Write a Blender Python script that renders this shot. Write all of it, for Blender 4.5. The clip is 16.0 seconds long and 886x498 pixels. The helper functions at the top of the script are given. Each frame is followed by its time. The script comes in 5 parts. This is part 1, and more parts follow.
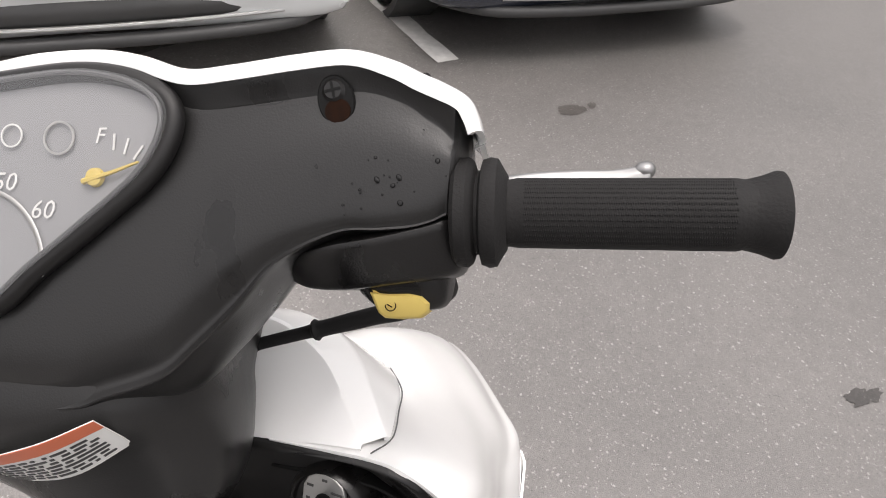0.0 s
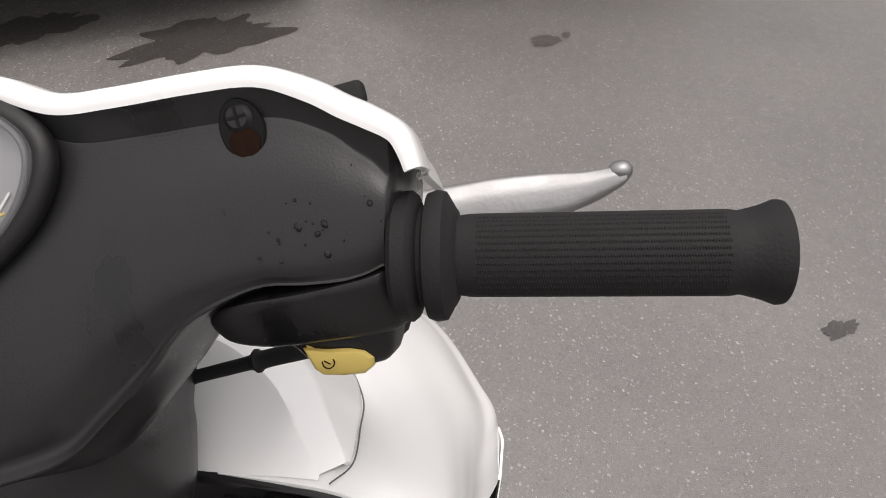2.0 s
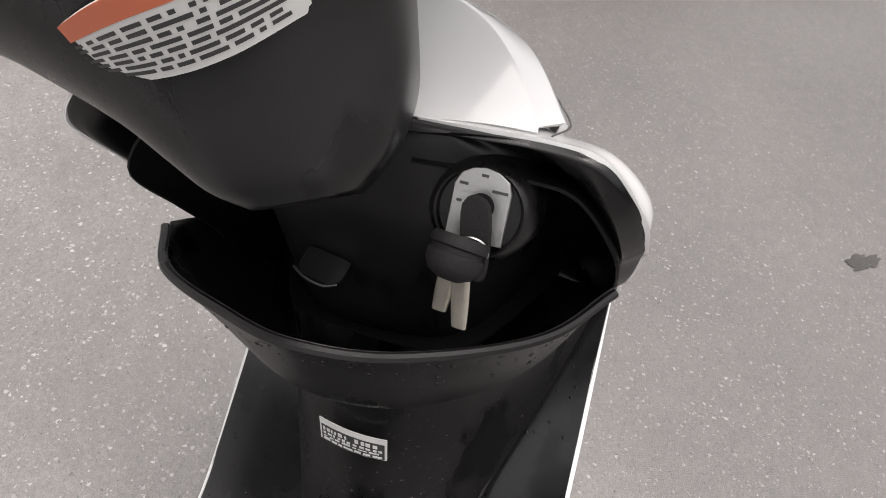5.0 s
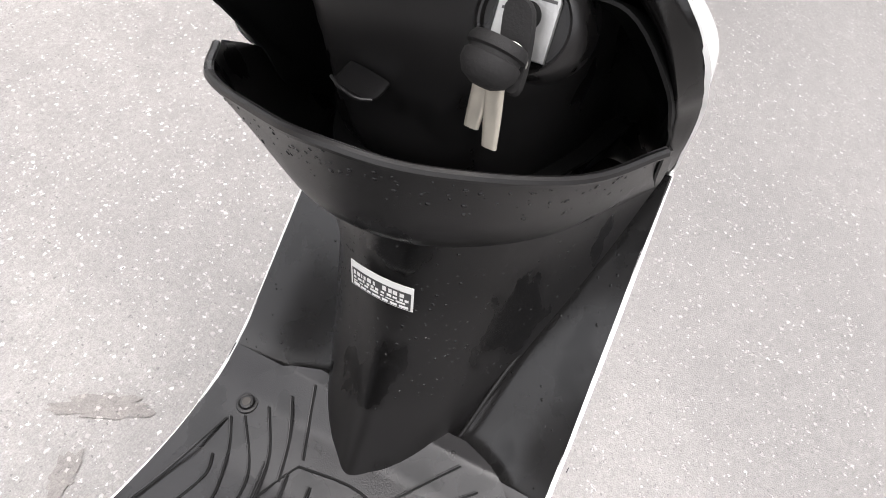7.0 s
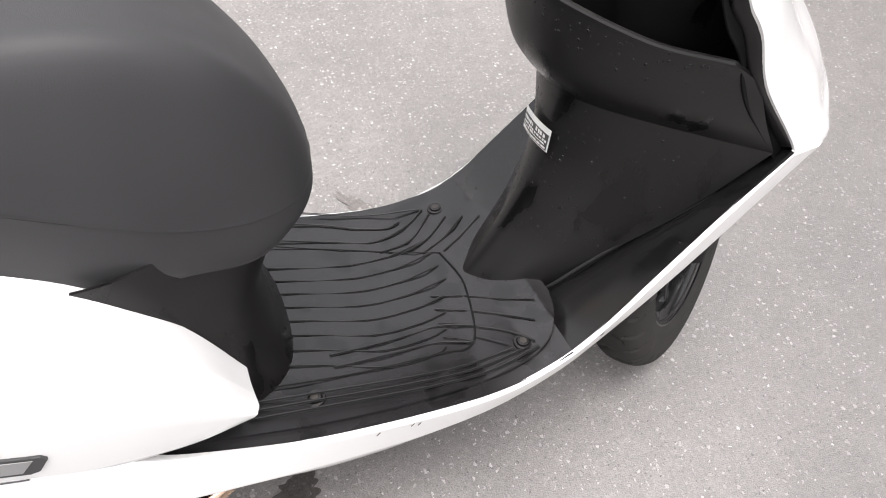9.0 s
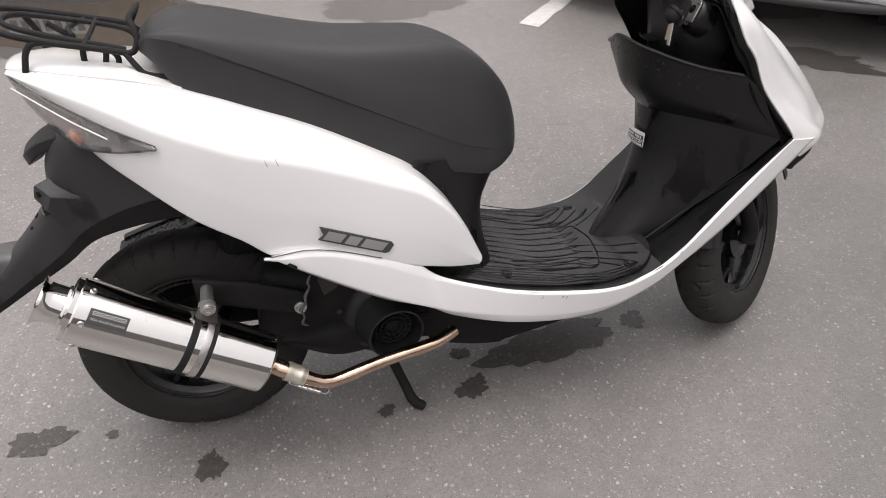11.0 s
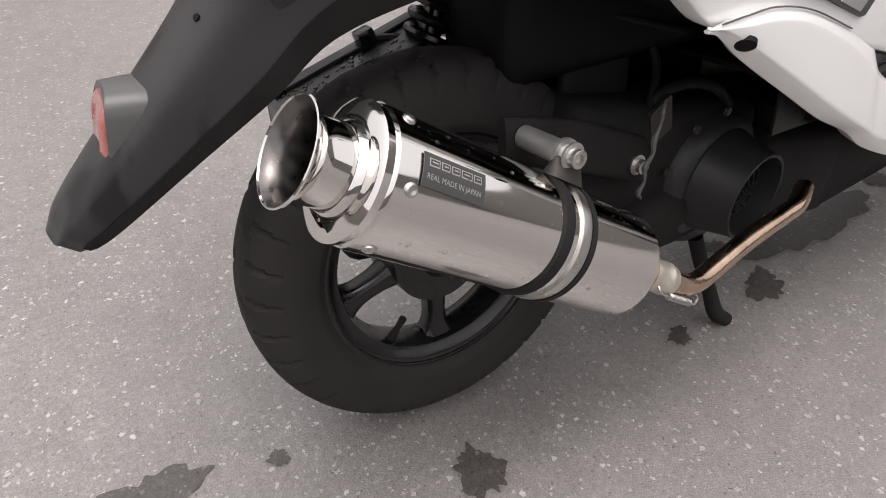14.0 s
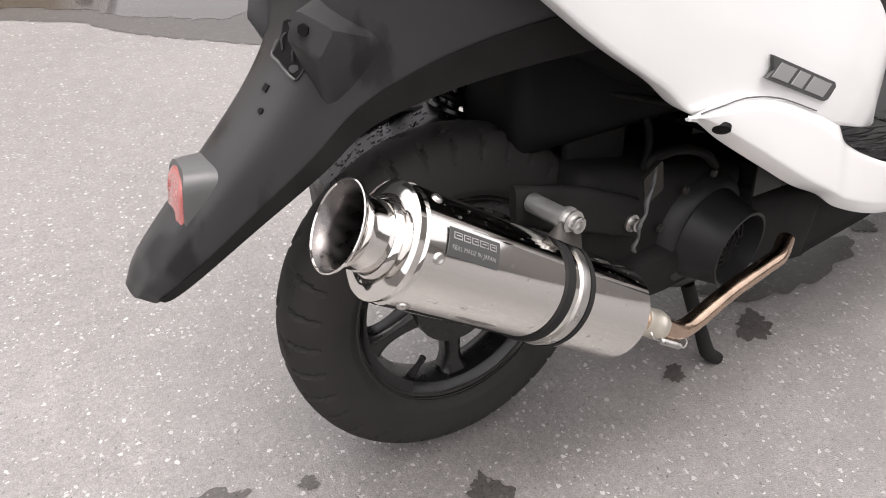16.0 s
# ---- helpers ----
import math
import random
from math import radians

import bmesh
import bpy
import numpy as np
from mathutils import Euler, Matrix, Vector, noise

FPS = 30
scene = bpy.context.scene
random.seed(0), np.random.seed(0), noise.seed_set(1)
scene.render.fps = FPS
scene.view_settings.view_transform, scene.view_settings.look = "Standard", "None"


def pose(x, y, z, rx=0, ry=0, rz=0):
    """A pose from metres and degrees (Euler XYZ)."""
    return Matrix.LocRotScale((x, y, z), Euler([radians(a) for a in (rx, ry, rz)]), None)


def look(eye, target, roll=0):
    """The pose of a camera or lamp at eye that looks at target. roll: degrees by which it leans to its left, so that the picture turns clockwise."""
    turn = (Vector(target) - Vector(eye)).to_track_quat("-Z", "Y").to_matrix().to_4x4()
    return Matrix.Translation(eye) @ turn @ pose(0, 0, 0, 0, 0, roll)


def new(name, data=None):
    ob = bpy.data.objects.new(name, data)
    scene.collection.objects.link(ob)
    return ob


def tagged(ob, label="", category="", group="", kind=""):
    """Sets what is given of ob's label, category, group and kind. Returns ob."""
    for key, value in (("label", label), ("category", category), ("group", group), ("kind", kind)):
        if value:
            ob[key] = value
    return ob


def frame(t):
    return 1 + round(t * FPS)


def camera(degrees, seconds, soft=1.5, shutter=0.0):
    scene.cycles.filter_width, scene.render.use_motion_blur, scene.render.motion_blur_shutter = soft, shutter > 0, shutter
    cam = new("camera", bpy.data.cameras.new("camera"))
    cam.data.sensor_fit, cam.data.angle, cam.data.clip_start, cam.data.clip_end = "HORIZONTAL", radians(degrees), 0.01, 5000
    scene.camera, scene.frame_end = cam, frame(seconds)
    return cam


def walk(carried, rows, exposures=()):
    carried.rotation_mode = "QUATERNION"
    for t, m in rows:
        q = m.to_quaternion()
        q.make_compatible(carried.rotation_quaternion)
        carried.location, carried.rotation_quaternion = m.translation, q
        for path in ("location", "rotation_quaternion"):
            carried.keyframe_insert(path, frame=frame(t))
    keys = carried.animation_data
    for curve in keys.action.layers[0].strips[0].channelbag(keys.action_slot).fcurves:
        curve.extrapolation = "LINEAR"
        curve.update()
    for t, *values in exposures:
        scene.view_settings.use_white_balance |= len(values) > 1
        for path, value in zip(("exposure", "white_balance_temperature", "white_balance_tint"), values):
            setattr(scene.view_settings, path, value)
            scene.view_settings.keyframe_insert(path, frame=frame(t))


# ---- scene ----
from mathutils.geometry import tessellate_polygon

cam = camera(68.1, 16.0, soft=0.95)
PATH = [
    (0, (0.836, 0.015, 1.169), (2.242, 0.526, -0.158), 8.3),
    (0.5, (0.86, 0.01, 1.159), (2.248, 0.445, -0.214), 7.9),
    (1, (0.873, 0.012, 1.162), (2.223, 0.428, -0.253), 7.8),
    (1.5, (0.888, 0.015, 1.172), (2.204, 0.405, -0.282), 8.0),
    (2, (0.907, 0.03, 1.172), (2.205, 0.411, -0.301), 8.3),
    (2.5, (0.915, 0.034, 1.168), (2.206, 0.413, -0.312), 8.7),
    (3, (0.896, 0.029, 1.16), (2.178, 0.458, -0.314), 8.4),
    (3.5, (0.859, 0.022, 1.137), (2.143, 0.46, -0.333), 10.0),
    (4, (0.798, 0.044, 1.08), (2.085, 0.439, -0.399), 12.1),
    (4.2, (0.776, 0.063, 1.051), (2.087, 0.397, -0.422), 14.2),
    (6.3, (0.754, 0.119, 0.93), (2.054, 0.306, -0.578), 19.1),
    (6.5, (0.755, 0.113, 0.926), (1.989, 0.316, -0.635), 20.1),
    (7, (0.736, 0.055, 0.927), (1.831, 0.409, -0.708), 17.9),
    (7.5, (0.723, -0.013, 0.914), (1.577, 0.555, -0.803), 16.2),
    (8, (0.693, -0.08, 0.929), (1.389, 0.595, -0.82), 12.7),
    (8.2, (0.686, -0.114, 0.944), (1.335, 0.631, -0.795), 12.0),
    (10.3, (0.492, -0.726, 1.077), (0.808, 0.729, -0.259), -0.1),
    (10.5, (0.448, -0.778, 1.092), (0.762, 0.699, -0.219), -1.2),
    (11, (0.363, -0.882, 1.118), (0.685, 0.636, -0.145), -0.1),
    (11.5, (0.27, -0.881, 1.111), (0.63, 0.622, -0.158), -0.5),
    (12, (0.11, -0.826, 1.108), (0.515, 0.679, -0.145), -3.3),
    (12.5, (-0.048, -0.741, 1.099), (0.47, 0.708, -0.179), -2.6),
    (13, (-0.182, -0.62, 1.006), (0.565, 0.682, -0.316), 2.1),
    (13.5, (-0.195, -0.491, 0.787), (0.514, 0.854, -0.511), 2.0),
    (14, (-0.161, -0.421, 0.668), (0.566, 0.919, -0.626), 2.0),
    (14.5, (-0.153, -0.415, 0.672), (0.535, 0.941, -0.626), 0.3),
    (15, (-0.157, -0.42, 0.677), (0.541, 0.942, -0.611), 0.7),
    (15.5, (-0.169, -0.428, 0.695), (0.545, 0.946, -0.571), 1.1),
    (16, (-0.197, -0.46, 0.744), (0.534, 0.935, -0.49), 1.9),
]
walk(cam, [(t, look(eye, target, roll)) for t, eye, target, roll in PATH],
     exposures=[(0, 0.56, 6800, 14), (0.5, 0.42, 6800, 14), (1.5, 0.12, 6800, 14), (2.5, 0.40, 6800, 14), (3, 0.48, 6800, 14), (3.5, 0.22, 6800, 14), (4.2, 0.24, 6800, 14), (6.3, 1.29, 6620, 13), (7, 1.39, 6600, 13), (8.2, 1.30, 6570, 13), (10.3, 0.63, 6740, 15), (11, 0.33, 6740, 15), (12, -0.12, 6770, 17), (12.5, -0.32, 6800, 18), (13, -0.28, 6800, 18), (14, 0.50, 6800, 16), (15, 0.80, 6780, 16), (16, 0.98, 6740, 15)])

# ---- world and light: overcast sky, a wide dim sun ----
SUN_UP, SUN_ROUND = radians(86), radians(200)
world = bpy.data.worlds.new("overcast")
scene.world = world
world.use_nodes = True
wn, wl = world.node_tree.nodes, world.node_tree.links
sky = wn.new("ShaderNodeTexSky")
sky.sky_type, sky.sun_disc = "NISHITA", False
sky.sun_elevation, sky.sun_rotation = SUN_UP, SUN_ROUND
sky.air_density, sky.dust_density, sky.ozone_density = 1.0, 3.0, 0.6
grey = wn.new("ShaderNodeHueSaturation")
grey.inputs["Saturation"].default_value = 0.12
wl.new(sky.outputs[0], grey.inputs["Color"])
wl.new(grey.outputs[0], wn["Background"].inputs["Color"])
# an overcast sky is about three times as bright overhead as at the horizon
way, split, rise = (wn.new("ShaderNode" + k) for k in ("TexCoord", "SeparateXYZ", "MapRange"))
wl.new(way.outputs["Generated"], split.inputs[0])
wl.new(split.outputs["Z"], rise.inputs["Value"])
rise.inputs["To Min"].default_value, rise.inputs["To Max"].default_value = 0.13, 0.27
wl.new(rise.outputs[0], wn["Background"].inputs["Strength"])
sun = new("sun", bpy.data.lights.new("sun", "SUN"))
sun.data.energy, sun.data.angle, sun.data.color = 0.5, radians(80), (1.0, 0.97, 0.93)
sun.matrix_world = look((0, 0, 20), (0 - 20 * math.sin(SUN_ROUND) / math.tan(SUN_UP), -20 * math.cos(SUN_ROUND) / math.tan(SUN_UP), 0))


# ---- materials ----
def material(name, colour, rough=0.5, metal=0.0, vary=0.12, scale=12.0, grain=0.0, grain_size=400.0, wet=0.0, coat=0.0, rough_vary=0.1, spec=0.5, stain=0.45):
    """Principled surface with colour variation at two scales, roughness variation and a fine bump."""
    m = bpy.data.materials.new(name)
    m.use_nodes = True
    n, l = m.node_tree.nodes, m.node_tree.links
    b = n["Principled BSDF"]
    b.inputs["Metallic"].default_value = metal
    b.inputs["Coat Weight"].default_value = coat
    b.inputs["Specular IOR Level"].default_value = spec
    b.inputs["Coat Roughness"].default_value = 0.08
    pos = n.new("ShaderNodeTexCoord")
    wide, fine = n.new("ShaderNodeTexNoise"), n.new("ShaderNodeTexNoise")
    wide.inputs["Scale"].default_value, wide.inputs["Detail"].default_value = scale, 5
    fine.inputs["Scale"].default_value, fine.inputs["Detail"].default_value = grain_size, 2
    l.new(pos.outputs["Object"], wide.inputs["Vector"])
    l.new(pos.outputs["Object"], fine.inputs["Vector"])
    ramp = n.new("ShaderNodeMix")
    ramp.data_type = "RGBA"
    ramp.inputs[6].default_value = (*[c * (1 - vary) for c in colour], 1)
    ramp.inputs[7].default_value = (*[min(1, c * (1 + vary)) for c in colour], 1)
    l.new(wide.outputs["Fac"], ramp.inputs[0])
    l.new(ramp.outputs[2], b.inputs["Base Color"])
    rr = n.new("ShaderNodeMapRange")
    rr.inputs["From Min"].default_value, rr.inputs["From Max"].default_value = 0.3, 0.7
    rr.inputs["To Min"].default_value, rr.inputs["To Max"].default_value = max(0.02, rough - rough_vary), min(1, rough + rough_vary)
    l.new(wide.outputs["Fac"], rr.inputs["Value"])
    l.new(rr.outputs[0], b.inputs["Roughness"])
    if wet:
        # streaks where rain has dried unevenly: darker and smoother
        run = n.new("ShaderNodeMapping")
        run.inputs["Scale"].default_value = (1, 1, 0.45)
        blot = n.new("ShaderNodeTexNoise")
        blot.inputs["Scale"].default_value, blot.inputs["Detail"].default_value = 16, 6
        l.new(pos.outputs["Object"], run.inputs["Vector"])
        l.new(run.outputs[0], blot.inputs["Vector"])
        cut = n.new("ShaderNodeMapRange")
        cut.inputs["From Min"].default_value, cut.inputs["From Max"].default_value = 0.54, 0.60
        l.new(blot.outputs["Fac"], cut.inputs["Value"])
        dark = n.new("ShaderNodeMix")
        dark.data_type = "RGBA"
        l.new(cut.outputs[0], dark.inputs[0])
        l.new(ramp.outputs[2], dark.inputs[6])
        dark.inputs[7].default_value = (*[x * stain for x in colour], 1)
        l.new(dark.outputs[2], b.inputs["Base Color"])
        sm = n.new("ShaderNodeMix")
        l.new(cut.outputs[0], sm.inputs[0])
        l.new(rr.outputs[0], sm.inputs[2])
        sm.inputs[3].default_value = wet
        l.new(sm.outputs[0], b.inputs["Roughness"])
    if grain:
        bump = n.new("ShaderNodeBump")
        bump.inputs["Strength"].default_value, bump.inputs["Distance"].default_value = grain, 0.001
        l.new(fine.outputs["Fac"], bump.inputs["Height"])
        l.new(bump.outputs[0], b.inputs["Normal"])
    return m


def asphalt(name, wet):
    """Worn asphalt: grey binder, light stone chips at two sizes, broad dirt; wet makes it darker and glossier."""
    m = bpy.data.materials.new(name)
    m.use_nodes = True
    n, l = m.node_tree.nodes, m.node_tree.links
    b = n["Principled BSDF"]
    geo = n.new("ShaderNodeNewGeometry")

    def tex(kind, scale, **kw):
        t = n.new(kind)
        t.inputs["Scale"].default_value = scale
        for k, v in kw.items():
            t.inputs[k].default_value = v
        l.new(geo.outputs["Position"], t.inputs["Vector"])
        return t

    def steps(src, *stops):
        r = n.new("ShaderNodeValToRGB")
        e = r.color_ramp.elements
        while len(e) < len(stops):
            e.new(0.5)
        for el, (p, c) in zip(e, stops):
            el.position, el.color = p, (*c, 1) if isinstance(c, tuple) else (c, c, c, 1)
        l.new(src, r.inputs[0])
        return r

    def mix(mode, fac, a, c):
        x = n.new("ShaderNodeMix")
        x.data_type, x.blend_type = "RGBA", mode
        x.clamp_result = False
        for i, s in ((0, fac), (6, a), (7, c)):
            if isinstance(s, (int, float)):
                x.inputs[i].default_value = s
            elif isinstance(s, tuple):
                x.inputs[i].default_value = (*s, 1)
            else:
                l.new(s, x.inputs[i])
        return x.outputs[2]

    broad = tex("ShaderNodeTexNoise", 1.3, Detail=6, Roughness=0.6)
    mid = tex("ShaderNodeTexNoise", 28.0, Detail=4)
    fine = tex("ShaderNodeTexNoise", 420.0, Detail=3)
    warp = n.new("ShaderNodeVectorMath")
    warp.operation = "MULTIPLY_ADD"
    l.new(tex("ShaderNodeTexNoise", 160.0, Detail=2).outputs["Color"], warp.inputs[0])
    warp.inputs[1].default_value = (0.009, 0.009, 0.009)
    l.new(geo.outputs["Position"], warp.inputs[2])
    chips, small = tex("ShaderNodeTexVoronoi", 92.0), tex("ShaderNodeTexVoronoi", 200.0)
    l.new(warp.outputs[0], chips.inputs["Vector"])
    l.new(warp.outputs[0], small.inputs["Vector"])
    base = mix("MIX", steps(broad.outputs["Fac"], (0.3, 0.0), (0.7, 1.0)).outputs[0], (0.136, 0.128, 0.122), (0.178, 0.167, 0.159))
    base = mix("MULTIPLY", 0.5, base, steps(mid.outputs["Fac"], (0.3, 0.78), (0.7, 1.15)).outputs[0])
    grit = tex("ShaderNodeTexNoise", 130.0, Detail=5, Roughness=0.7)
    base = mix("MULTIPLY", 0.6, base, steps(grit.outputs["Fac"], (0.32, 0.62), (0.5, 1.0), (0.68, 1.4)).outputs[0])
    base = mix("MULTIPLY", 0.6, base, steps(fine.outputs["Fac"], (0.25, 0.45), (0.75, 1.5)).outputs[0])
    # a chip shows in about one cell of six, picked by the cell's own random colour
    def chip_mask(v, share, edge):
        split = n.new("ShaderNodeSeparateColor")
        l.new(v.outputs["Color"], split.inputs[0])
        pick = n.new("ShaderNodeMath")
        pick.operation = "LESS_THAN"
        pick.inputs[1].default_value = share
        l.new(split.outputs[0], pick.inputs[0])
        near = steps(v.outputs["Distance"], (edge * 0.7, 1.0), (edge, 0.0))
        both = n.new("ShaderNodeMath")
        both.operation = "MULTIPLY"
        l.new(pick.outputs[0], both.inputs[0])
        l.new(near.outputs[0], both.inputs[1])
        return both.outputs[0], split.outputs[1]
    c1, tone1 = chip_mask(chips, 0.26, 0.34)
    c2, tone2 = chip_mask(small, 0.34, 0.40)
    base = mix("MIX", c1, base, steps(tone1, (0.0, (0.19, 0.18, 0.17)), (0.5, (0.27, 0.256, 0.243)), (0.8, (0.33, 0.314, 0.30)), (1.0, (0.40, 0.385, 0.37))).outputs[0])
    base = mix("MIX", c2, base, steps(tone2, (0.0, (0.06, 0.057, 0.054)), (0.3, (0.13, 0.123, 0.117)), (0.7, (0.21, 0.20, 0.19)), (1.0, (0.40, 0.388, 0.374))).outputs[0])
    # uneven daylight painted into the colour: paler towards one side, darker on the other
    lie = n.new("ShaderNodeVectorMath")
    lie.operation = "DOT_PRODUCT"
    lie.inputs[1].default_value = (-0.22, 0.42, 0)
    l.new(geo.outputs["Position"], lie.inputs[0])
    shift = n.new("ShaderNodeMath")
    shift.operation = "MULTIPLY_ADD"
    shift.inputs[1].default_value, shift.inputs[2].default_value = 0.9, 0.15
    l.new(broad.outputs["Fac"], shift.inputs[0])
    side_light = n.new("ShaderNodeMath")
    side_light.operation = "ADD"
    l.new(lie.outputs["Value"], side_light.inputs[0])
    l.new(shift.outputs[0], side_light.inputs[1])
    base = mix("MULTIPLY", 1.0, base, steps(side_light.outputs[0], (0.2, 0.80), (0.9, 1.20)).outputs[0])
    if wet:
        base = mix("MULTIPLY", 1.0, base, (wet, wet * 0.97, wet * 0.95))
    l.new(base, b.inputs["Base Color"])
    b.inputs["Roughness"].default_value = 0.32 if wet else 0.42
    b.inputs["Specular IOR Level"].default_value = 0.5 if wet else 0.85
    h = n.new("ShaderNodeMath")
    h.operation = "ADD"
    l.new(fine.outputs["Fac"], h.inputs[0])
    l.new(c1, h.inputs[1])
    bump = n.new("ShaderNodeBump")
    bump.inputs["Strength"].default_value, bump.inputs["Distance"].default_value = 0.5 if not wet else 0.25, 0.002
    l.new(h.outputs[0], bump.inputs["Height"])
    l.new(bump.outputs[0], b.inputs["Normal"])
    return m


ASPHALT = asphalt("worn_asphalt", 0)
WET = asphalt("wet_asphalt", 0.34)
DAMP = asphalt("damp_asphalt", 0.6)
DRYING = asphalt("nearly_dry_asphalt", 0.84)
WHITE = material("white_gloss_paint", (0.80, 0.80, 0.79), 0.22, vary=0.02, scale=6, coat=0.6, rough_vary=0.05)
BLACK = material("black_moulded_plastic", (0.0085, 0.008, 0.008), 0.40, vary=0.3, scale=9, grain=0.12, grain_size=900, rough_vary=0.08, wet=0.2, spec=0.42)
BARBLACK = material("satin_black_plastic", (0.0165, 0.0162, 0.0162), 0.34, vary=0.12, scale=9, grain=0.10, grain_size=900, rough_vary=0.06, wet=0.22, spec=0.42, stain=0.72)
GREYBLACK = material("dark_grey_plastic", (0.017, 0.017, 0.0175), 0.45, vary=0.15, scale=14, grain=0.2, grain_size=800, spec=0.35)
VINYL = material("black_seat_vinyl", (0.034, 0.034, 0.035), 0.48, vary=0.16, scale=8, grain=0.22, grain_size=1100, rough_vary=0.1, spec=0.32)
RUBBER = material("black_rubber", (0.012, 0.0115, 0.0115), 0.75, vary=0.3, scale=30, grain=0.35, grain_size=600, spec=0.3)
FENDER = material("mudguard_plastic", (0.037, 0.037, 0.038), 0.42, vary=0.2, scale=10, grain=0.15, grain_size=800, wet=0.3, spec=0.32)
HOUSING = material("grey_housing_plastic", (0.085, 0.085, 0.085), 0.4, vary=0.12, scale=20)
SMOKED = material("smoked_steel", (0.27, 0.26, 0.25), 0.32, 1.0, vary=0.3, scale=60)
TYRE = material("tyre_rubber", (0.026, 0.0245, 0.0235), 0.75, vary=0.4, scale=24, grain=0.3, grain_size=500, spec=0.18)
RIM = material("black_rim_paint", (0.006, 0.006, 0.0062), 0.24, vary=0.3, scale=20, rough_vary=0.12, spec=0.5)
ENGINE = material("grimy_engine_black", (0.015, 0.0145, 0.014), 0.6, vary=0.5, scale=25, grain=0.4, grain_size=300, spec=0.12)
CHROME = material("polished_steel", (0.78, 0.76, 0.73), 0.07, 1.0, vary=0.03, scale=20, rough_vary=0.03)
STEEL = material("zinc_plated_steel", (0.55, 0.54, 0.52), 0.35, 1.0, vary=0.15, scale=60)
ALLOY = material("bare_cast_alloy", (0.52, 0.52, 0.51), 0.4, 0.9, vary=0.12, scale=60, grain=0.2)
COPPER = material("heat_tinted_pipe", (0.56, 0.41, 0.31), 0.19, 1.0, vary=0.5, scale=28, grain=0.25, grain_size=240)
YELLOW = material("faded_yellow_plastic", (0.62, 0.47, 0.13), 0.45, vary=0.08, scale=40)
RED = material("red_reflector", (0.40, 0.13, 0.12), 0.2, vary=0.3, scale=200, coat=0.5)
ORANGE = material("label_orange", (0.62, 0.17, 0.09), 0.5, vary=0.08)
PAPER = material("label_white", (0.72, 0.72, 0.70), 0.45, vary=0.05, scale=40)
INK = material("dark_print", (0.05, 0.05, 0.05), 0.5, vary=0.1)
DIAL = material("grey_dial", (0.28, 0.28, 0.285), 0.5, vary=0.06)
LENS_RED = material("tail_lens_smoked", (0.46, 0.36, 0.355), 0.15, vary=0.35, scale=22, coat=1.0)
FLOORMAT = material("wet_black_footboard", (0.0145, 0.014, 0.0145), 0.20, rough_vary=0.06, vary=0.25, scale=14, grain=0.2, grain_size=700, wet=0.2, spec=0.45)
SHIELD = material("rain_wet_black_plastic", (0.013, 0.0127, 0.0127), 0.17, vary=0.2, scale=14, grain=0.1, grain_size=700, rough_vary=0.06, wet=0.2, spec=0.45)
# darker copy of the black plastic: shade of recesses and undersides in its colour
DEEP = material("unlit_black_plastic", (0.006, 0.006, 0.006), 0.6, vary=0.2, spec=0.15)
SOOT = material("sooty_steel", (0.06, 0.055, 0.05), 0.55, 0.6, vary=0.4, scale=90)
SOOTED = material("sooted_bright_steel", (0.17, 0.16, 0.155), 0.30, 1.0, vary=0.5, scale=70)
DROP = material("water_drop", (0.008, 0.008, 0.008), 0.16, vary=0.1, rough_vary=0.04, spec=0.35)
LAMP = material("silvered_lamp_bowl", (0.36, 0.345, 0.34), 0.3, 0.25, vary=0.25, scale=30)
BULB = material("orange_bulb_glass", (0.42, 0.23, 0.17), 0.2, vary=0.3, scale=60, coat=0.6)
KEYBRASS = material("worn_key_metal", (0.62, 0.58, 0.50), 0.4, 0.8, vary=0.15, scale=80)
LINE = material("worn_road_paint", (0.55, 0.54, 0.52), 0.8, vary=0.25, scale=30, grain=0.5, grain_size=300)
CARWHITE = material("white_car_paint", (0.72, 0.74, 0.74), 0.2, vary=0.02, coat=0.8)
CARDARK = material("dark_blue_car_paint", (0.02, 0.025, 0.04), 0.2, vary=0.1, coat=0.8)
CARGOLD = material("golden_car_paint", (0.26, 0.165, 0.05), 0.25, vary=0.08, coat=0.8)
CARGLASS = material("dark_car_glass", (0.02, 0.022, 0.025), 0.06, vary=0.1)


def clear(name, tint, gloss_rough=0.03, share=0.9):
    """A thin clear cover: mostly see-through, with a Fresnel gloss."""
    m = bpy.data.materials.new(name)
    m.use_nodes = True
    n, l = m.node_tree.nodes, m.node_tree.links
    n.remove(n["Principled BSDF"])
    t, g, x, f, p = (n.new("ShaderNode" + k) for k in ("BsdfTransparent", "BsdfGlossy", "MixShader", "LayerWeight", "MapRange"))
    t.inputs[0].default_value = (*tint, 1)
    g.inputs["Roughness"].default_value = gloss_rough
    f.inputs[0].default_value = 0.25
    p.inputs["To Min"].default_value, p.inputs["To Max"].default_value = 0.05, 0.6
    l.new(f.outputs["Facing"], p.inputs["Value"])
    l.new(p.outputs[0], x.inputs[0]); l.new(t.outputs[0], x.inputs[1]); l.new(g.outputs[0], x.inputs[2])
    l.new(x.outputs[0], n["Material Output"].inputs[0])
    return m


